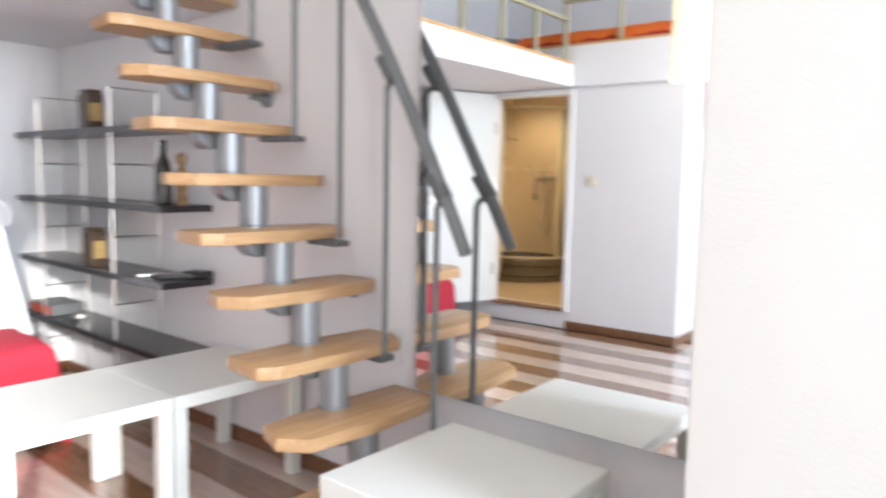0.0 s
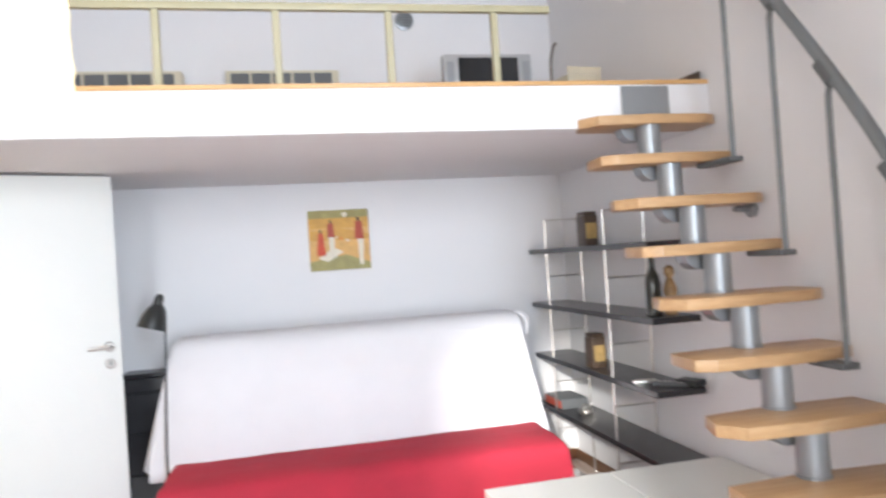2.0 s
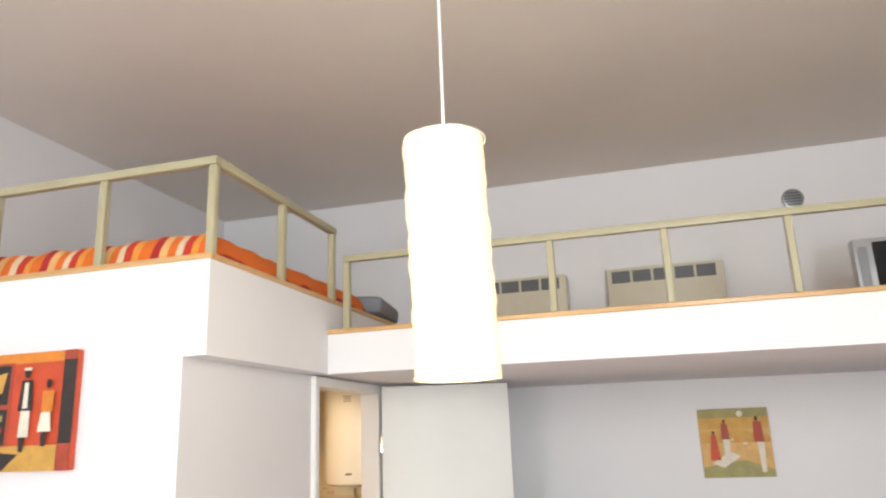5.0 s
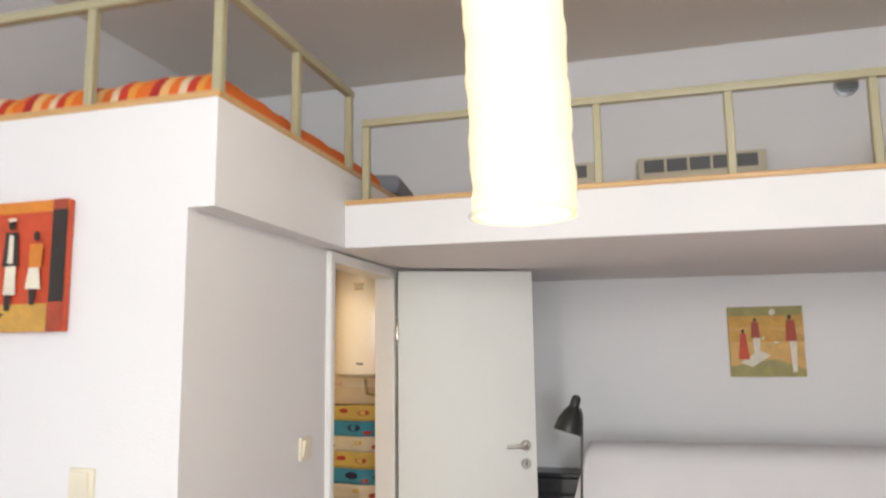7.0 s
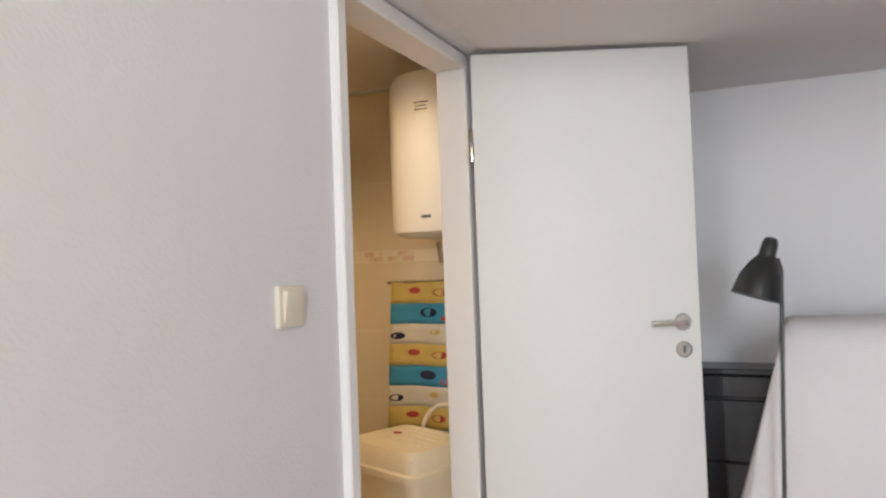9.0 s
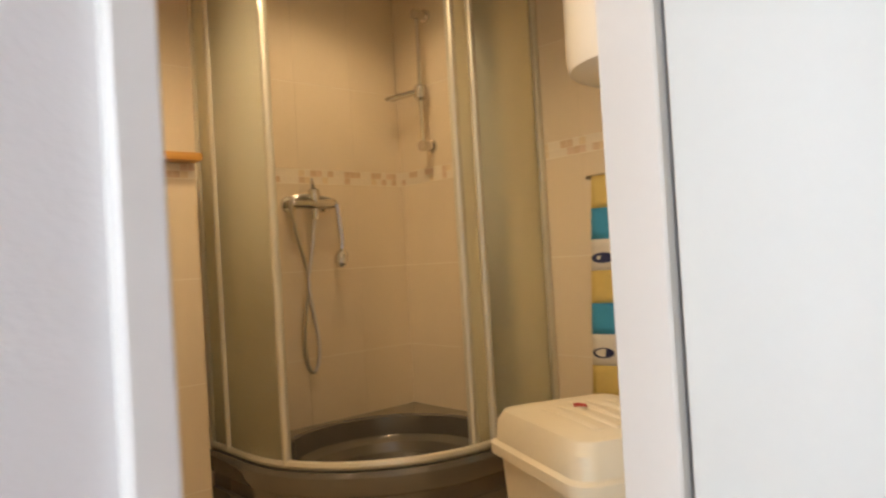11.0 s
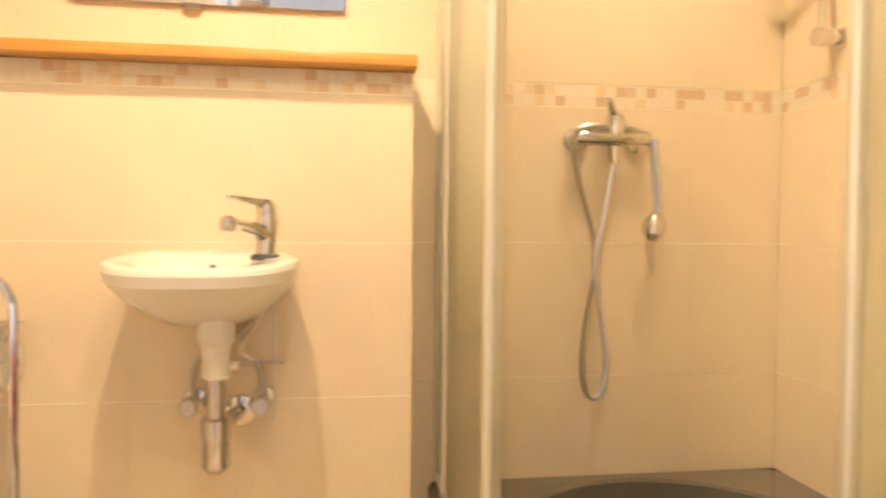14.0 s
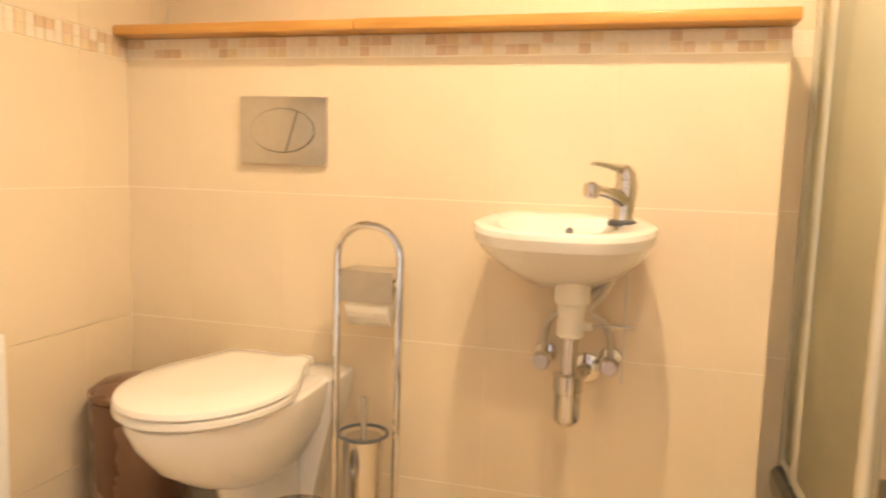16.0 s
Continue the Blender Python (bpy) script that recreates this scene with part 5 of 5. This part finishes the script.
part("tank", lathe([(0.10, 1.456), (0.19, 1.463), (0.226, 1.478), (BOR, 1.50), (BOR, 2.085), (0.22, 2.115), (0.14, 2.135)], BOX_, BOY, 40), ENAMEL, bo)
part("mount", box(BOX_ - 0.12, BOX_ + 0.12, BOY + 0.2, YT + 0.003, 1.62, 1.9, 0.004), ENAMEL, bo)


def on_tank(y_off, z0, z1, half, lift):
    """A curved plate on the tank's front."""
    bm = bmesh.new()
    vs = []
    for k in range(7):
        a = radians(-90) + y_off + half * (k / 3 - 1)
        vs.append([bm.verts.new((BOX_ + (BOR + lift) * math.cos(a), BOY + (BOR + lift) * math.sin(a), z)) for z in (z0, z1)])
    for a, b in zip(vs, vs[1:]):
        bm.faces.new((a[0], b[0], b[1], a[1]))
    return bm


lab = part("rating_plate", on_tank(0.0, 1.942, 1.995, 0.17, 0.001), CREAMPLASTIC, bo, "small printed rating plate")
for z, h in ((1.982, 0.17), (1.968, 0.13), (1.954, 0.15)):
    part("print_bar", on_tank(0.0, z, z + 0.005, h * 0.8, 0.002), DARKGREY, lab)
part("badge", on_tank(0.03, 1.530, 1.542, 0.09, 0.001), DARKGREY, bo, "small dark badge")
for dx in (-0.05, 0.05):
    part("pipe", tube([(BOX_ + dx, BOY, 1.44), (BOX_ + dx, BOY + 0.02, 1.36), (BOX_ + dx, BOY + 0.2, 1.33), (BOX_ + dx, YT + 0.003, 1.33)], 0.009, 10), CHROME, bo)

TWY = 1.58
TSAND = mat("sand_yellow_terry", (0.66, 0.49, 0.14), 0.95, 0.15, 10, 0.6, fine=300)
TBLUE = mat("sea_blue_terry", (0.05, 0.29, 0.46), 0.95, 0.15, 10, 0.6, fine=300)
TWHITE = mat("cream_terry", (0.72, 0.66, 0.54), 0.95, 0.1, 10, 0.6, fine=300)
TNAVY = mat("navy_terry", (0.02, 0.025, 0.07), 0.95, 0.1, 10, 0.6, fine=300)
TRED = mat("red_terry", (0.45, 0.06, 0.05), 0.95, 0.1, 10, 0.6, fine=300)
TSEA = [(TSAND, 0.10), (TBLUE, 0.095), (TWHITE, 0.095)]


def towel_point(u, z, out=0.0):
    x = -0.825 + 0.055 * min(1, (z - 0.3) / 1.0) + 0.47 * u
    return (x, TWY - 0.014 * math.sin(u * 11 + z * 2) - out, z)


tw = thing("beach_towel", -0.5, TWY, 0.3, "beach towel with sand, blue and white bands hanging on a bar", "towel")
z, k = 1.272, 0
while z > 0.35:
    material, h = TSEA[k % 3]
    bm = bmesh.new()
    rows = [[bm.verts.new(towel_point(i / 24, z - h * j / 4)) for j in range(5)] for i in range(25)]
    for a, b in zip(rows, rows[1:]):
        for j in range(4):
            bm.faces.new((a[j], b[j], b[j + 1], a[j + 1]))
    o = part("band", bm, material, tw)
    o.modifiers.new("thickness", "SOLIDIFY").thickness = 0.006
    spots = {0: [(0.25, 0.4, 0.02, TRED), (0.55, 0.5, 0.024, TRED), (0.8, 0.35, 0.018, TWHITE)], 1: [(0.42, 0.45, 0.03, TNAVY), (0.62, 0.75, 0.018, TRED), (0.82, 0.5, 0.028, TNAVY)], 2: [(0.08, 0.6, 0.022, TNAVY), (0.5, 0.4, 0.018, TSAND), (0.75, 0.65, 0.02, TRED)]}[k % 3]
    for u, v, r, m2 in spots:
        poly = []
        for q in range(12):
            a = q * math.tau / 12
            p = towel_point(u + 1.6 * r * math.cos(a) / 0.47, z - h * v + r * 0.75 * math.sin(a), 0.0072)
            poly.append(p)
        part("motif", prism(poly, (0, 0.003, 0)), m2, o)
    z -= h
    k += 1
br = thing("towel_bar", -0.5, TWY, 1.27, "chrome towel bar on the tiled wall", "towel bar")
part("bar", tube([(-0.80, TWY + 0.008, 1.270), (-0.22, TWY + 0.008, 1.270)], 0.007, 10), CHROME, br)
for x in (-0.79, -0.23):
    part("arm", tube([(x, TWY + 0.008, 1.270), (x, YT + 0.003, 1.270)], 0.006, 8), CHROME, br)

BASKET = mat("cream_laundry_plastic", (0.78, 0.70, 0.53), 0.4, 0.03, 5, 0.03)
lb = thing("laundry_basket", -0.40, 1.16, ZB, "cream plastic laundry basket with a lid", "laundry basket")
BX0, BX1, BY0, BY1 = -0.635, -0.165, 0.965, 1.355


def rounded(x0, x1, y0, y1, r, z, n=5):
    pts = []
    for cx, cy, a0 in ((x1 - r, y1 - r, 0), (x0 + r, y1 - r, 90), (x0 + r, y0 + r, 180), (x1 - r, y0 + r, 270)):
        pts += [(cx + r * math.cos(radians(a0 + 90 * k / n)), cy + r * math.sin(radians(a0 + 90 * k / n)), z) for k in range(n + 1)]
    return pts


def inset(d, z, r=0.05):
    return rounded(BX0 + d, BX1 - d, BY0 + d, BY1 - d, max(0.012, r - d * 0.3), z)


part("tub", loft([inset(0.055, ZB), inset(0.03, 0.40), inset(0.022, 0.545)]), BASKET, lb)
lid = part("lid", loft([inset(0.012, 0.545), inset(0.0, 0.55), inset(0.0, 0.575), inset(0.012, 0.582), inset(0.016, 0.63), inset(0.03, 0.655), inset(0.06, 0.664), inset(0.10, 0.667)]), BASKET, lb, "domed cream lid")
for k in range(5):
    y = BY0 + 0.10 + 0.045 * k
    part("ridge", tube([(BX0 + 0.12 + 0.04 * abs(k - 2) * 0.3, y, 0.663), (BX0 + 0.22, y + 0.006, 0.669), (BX1 - 0.07, y, 0.663)], 0.007, 8), BASKET, lid)
part("handle", tube([tuple(p) for p in smooth_line([(-0.52, BY1 - 0.03, 0.60), (-0.50, BY1, 0.72), (-0.38, BY1 + 0.01, 0.77), (-0.27, BY1, 0.72), (-0.25, BY1 - 0.03, 0.60)], 20)], 0.009, 8), BASKET, lb)
sk = thing("crab_sticker", -0.455, 1.085, 0.67, "small red and white sticker lying on the basket lid", "sticker")
part("red_shape", prism([(-0.465 + 0.022 * math.cos(k * math.tau / 12), 1.085 + 0.013 * math.sin(k * math.tau / 12) * (1 + 0.5 * math.sin(3 * k)), 0.6705) for k in range(12)], (0, 0, 0.004)), TRED, sk)
part("white_shape", prism([(-0.44 + 0.013 * math.cos(k * math.tau / 10), 1.072 + 0.012 * math.sin(k * math.tau / 10), 0.6705) for k in range(10)], (0, 0, 0.003)), TWHITE, sk)

ASKEW = pose(-0.678, 1.226, 0, 0, 0, -22) @ pose(0.605, -1.16, 0)     # the basket stands askew
lb.matrix_basis = ASKEW @ lb.matrix_basis
sk.matrix_basis = pose(0.04, 0.045, 0) @ ASKEW @ sk.matrix_basis

# ---- wall tiles ----
TILE_MESHES = {}


def slab_mesh(name, w, h, d, material, axis):
    """A thin bevelled tile centred on its origin; it faces +x (axis x) or the y axis."""
    key = (name, round(w, 3), round(h, 3), axis, material.name)
    if key not in TILE_MESHES:
        bm = box(-d, 0, -w / 2, w / 2, -h / 2, h / 2) if axis == "x" else box(-w / 2, w / 2, -d / 2, d / 2, -h / 2, h / 2)
        face = [e for e in bm.edges if all(abs(v.co.x) < 1e-6 for v in e.verts)] if axis == "x" else bm.edges[:]
        bmesh.ops.bevel(bm, geom=face, offset=0.0004, segments=1, affect="EDGES")
        TILE_MESHES[key] = to_mesh(name, bm, material, 20)
    return TILE_MESHES[key]


def span(lo, hi, start, step):
    """Cuts lo..hi at start + k * step."""
    cuts = sorted({lo, hi, *[start + step * k for k in range(-20, 120) if lo + 0.02 < start + step * k < hi - 0.02]})
    return list(zip(cuts, cuts[1:]))


G = 0.0012
ROWS_BOX = [(ZB, 0.344), (0.344, 0.686), (0.686, 1.028), (1.028, 1.355)]
ROWS_FULL = [(ZB, 0.344), (0.344, 0.686), (0.686, 1.028), (1.028, 1.372), (1.428, 1.77), (1.77, 2.228)]
for z0, z1 in ROWS_BOX:
    for a, b in span(YI, 0.722, 0.643, 0.263):
        piece("tile", slab_mesh("tile", b - a - 0.0002, z1 - z0 - 2 * G, 0.008, TILE, "x"), box_wall, XS, (a + b) / 2, (z0 + z1) / 2)
for z0, z1 in ROWS_FULL:
    for a, b in span(YI if z0 > 1.4 else 0.722, YT, 0.943, 0.263):
        piece("tile", slab_mesh("tile", b - a - 0.0002, z1 - z0 - 2 * G, 0.006, TILE, "x"), west_tiles, XB + 0.008, (a + b) / 2, (z0 + z1) / 2)
    for a, b in span(XB + 0.01, -0.105, -1.70, 0.263):
        piece("tile", slab_mesh("tile", b - a - 0.0002, z1 - z0 - 2 * G, 0.008, TILE, "y"), north_tiles, (a + b) / 2, YT + 0.003, (z0 + z1) / 2)
for z0, z1 in ROWS_BOX + [(1.41, 1.77), (1.77, 2.228)]:
    for a, b in span(XB + 0.01, -0.105, XS - 0.10, 0.263):
        piece("tile", slab_mesh("tile", b - a - 0.0002, z1 - z0 - 2 * G, 0.006, TILE, "y"), south_tiles, (a + b) / 2, YI - 0.003, (z0 + z1) / 2)

# mosaic border of small squares
MOS = [mat("mosaic_cream", (0.78, 0.69, 0.54), 0.3, 0.05, 20, 0.05), mat("mosaic_tan", (0.65, 0.48, 0.30), 0.3, 0.08, 20, 0.05), mat("mosaic_sand", (0.74, 0.60, 0.38), 0.3, 0.06, 20, 0.05), mat("mosaic_pink", (0.70, 0.53, 0.37), 0.3, 0.06, 20, 0.05)]
rng = random.Random(4)


def border(parent, lo, hi, z0, z1, axis, at):
    h = (z1 - z0) / 2
    for row in range(2):
        for a, b in span(lo, hi, lo, 0.0268):
            me = slab_mesh("mosaic_tile", b - a - 0.0014, h - 0.0016, 0.007, rng.choice((MOS[0], MOS[0], MOS[0], MOS[1], MOS[2], MOS[3])), axis)
            c, z = (a + b) / 2, z0 + h * (row + 0.5)
            if axis == "x":
                piece("mosaic_tile", me, parent, at, c, z)
            else:
                piece("mosaic_tile", me, parent, c, at, z)


border(box_wall, YI, 0.722, 1.356, 1.404, "x", XS)
border(west_tiles, 0.722, YT, 1.373, 1.427, "x", XB + 0.008)
border(north_tiles, XB + 0.01, -0.72, 1.373, 1.427, "y", YT + 0.003)
border(south_tiles, XB + 0.01, -1.0, 1.356, 1.409, "y", YI - 0.003)

for ob in set(bpy.data.objects) - BEFORE:
    if ob.parent is None:
        ob.matrix_basis = pose(0.025, 0.077, -0.03) @ ob.matrix_basis

# ---- bathroom floor tiles ----
FTILE = mat("beige_floor_tile", (0.62, 0.50, 0.33), 0.35, 0.08, 5, 0.04, random_tint=0.2)
bm = box(-0.1635, 0.1635, -0.1635, 0.1635, -0.006, 0.0, 0.0012)
FT = to_mesh("floor_tile", bm, FTILE, 20)
for i in range(5):
    for j in range(8):
        piece("floor_tile", FT, bathfloor, XW + 0.165 + 0.33 * i, -0.80 + 0.165 + 0.33 * j, ZF)

# ---- floor planks ----
PW = 0.192
planks = {}
rng = random.Random(9)
i, x = 0, -1.87
while x < XE + 0.06:
    w = min(PW, XE + 0.07 - x)
    y = YS - rng.uniform(0, 0.8)
    while y < YB:
        y1 = min(y + 1.28, YB)
        y0 = max(y, YS)
        if y1 - y0 > 0.03 and not (x + w < 0.0 and y0 > BY):
            yy1 = min(y1, BY - 0.0) if x + w / 2 < 0 else y1
            if yy1 - y0 > 0.03:
                key = (i % 2, round(w, 3), round(yy1 - y0, 2))
                if key not in planks:
                    planks[key] = to_mesh("plank", box(-w / 2 + 0.0006, w / 2 - 0.0006, -(yy1 - y0) / 2 + 0.0006, (yy1 - y0) / 2 - 0.0006, -0.012, 0.0, 0.0012), (BROWNPLANK, PALEPLANK)[i % 2], 20)
                piece("plank", planks[key], floor, x + w / 2, (y0 + yy1) / 2, 0.0)
        y = y1
    x += PW
    i += 1
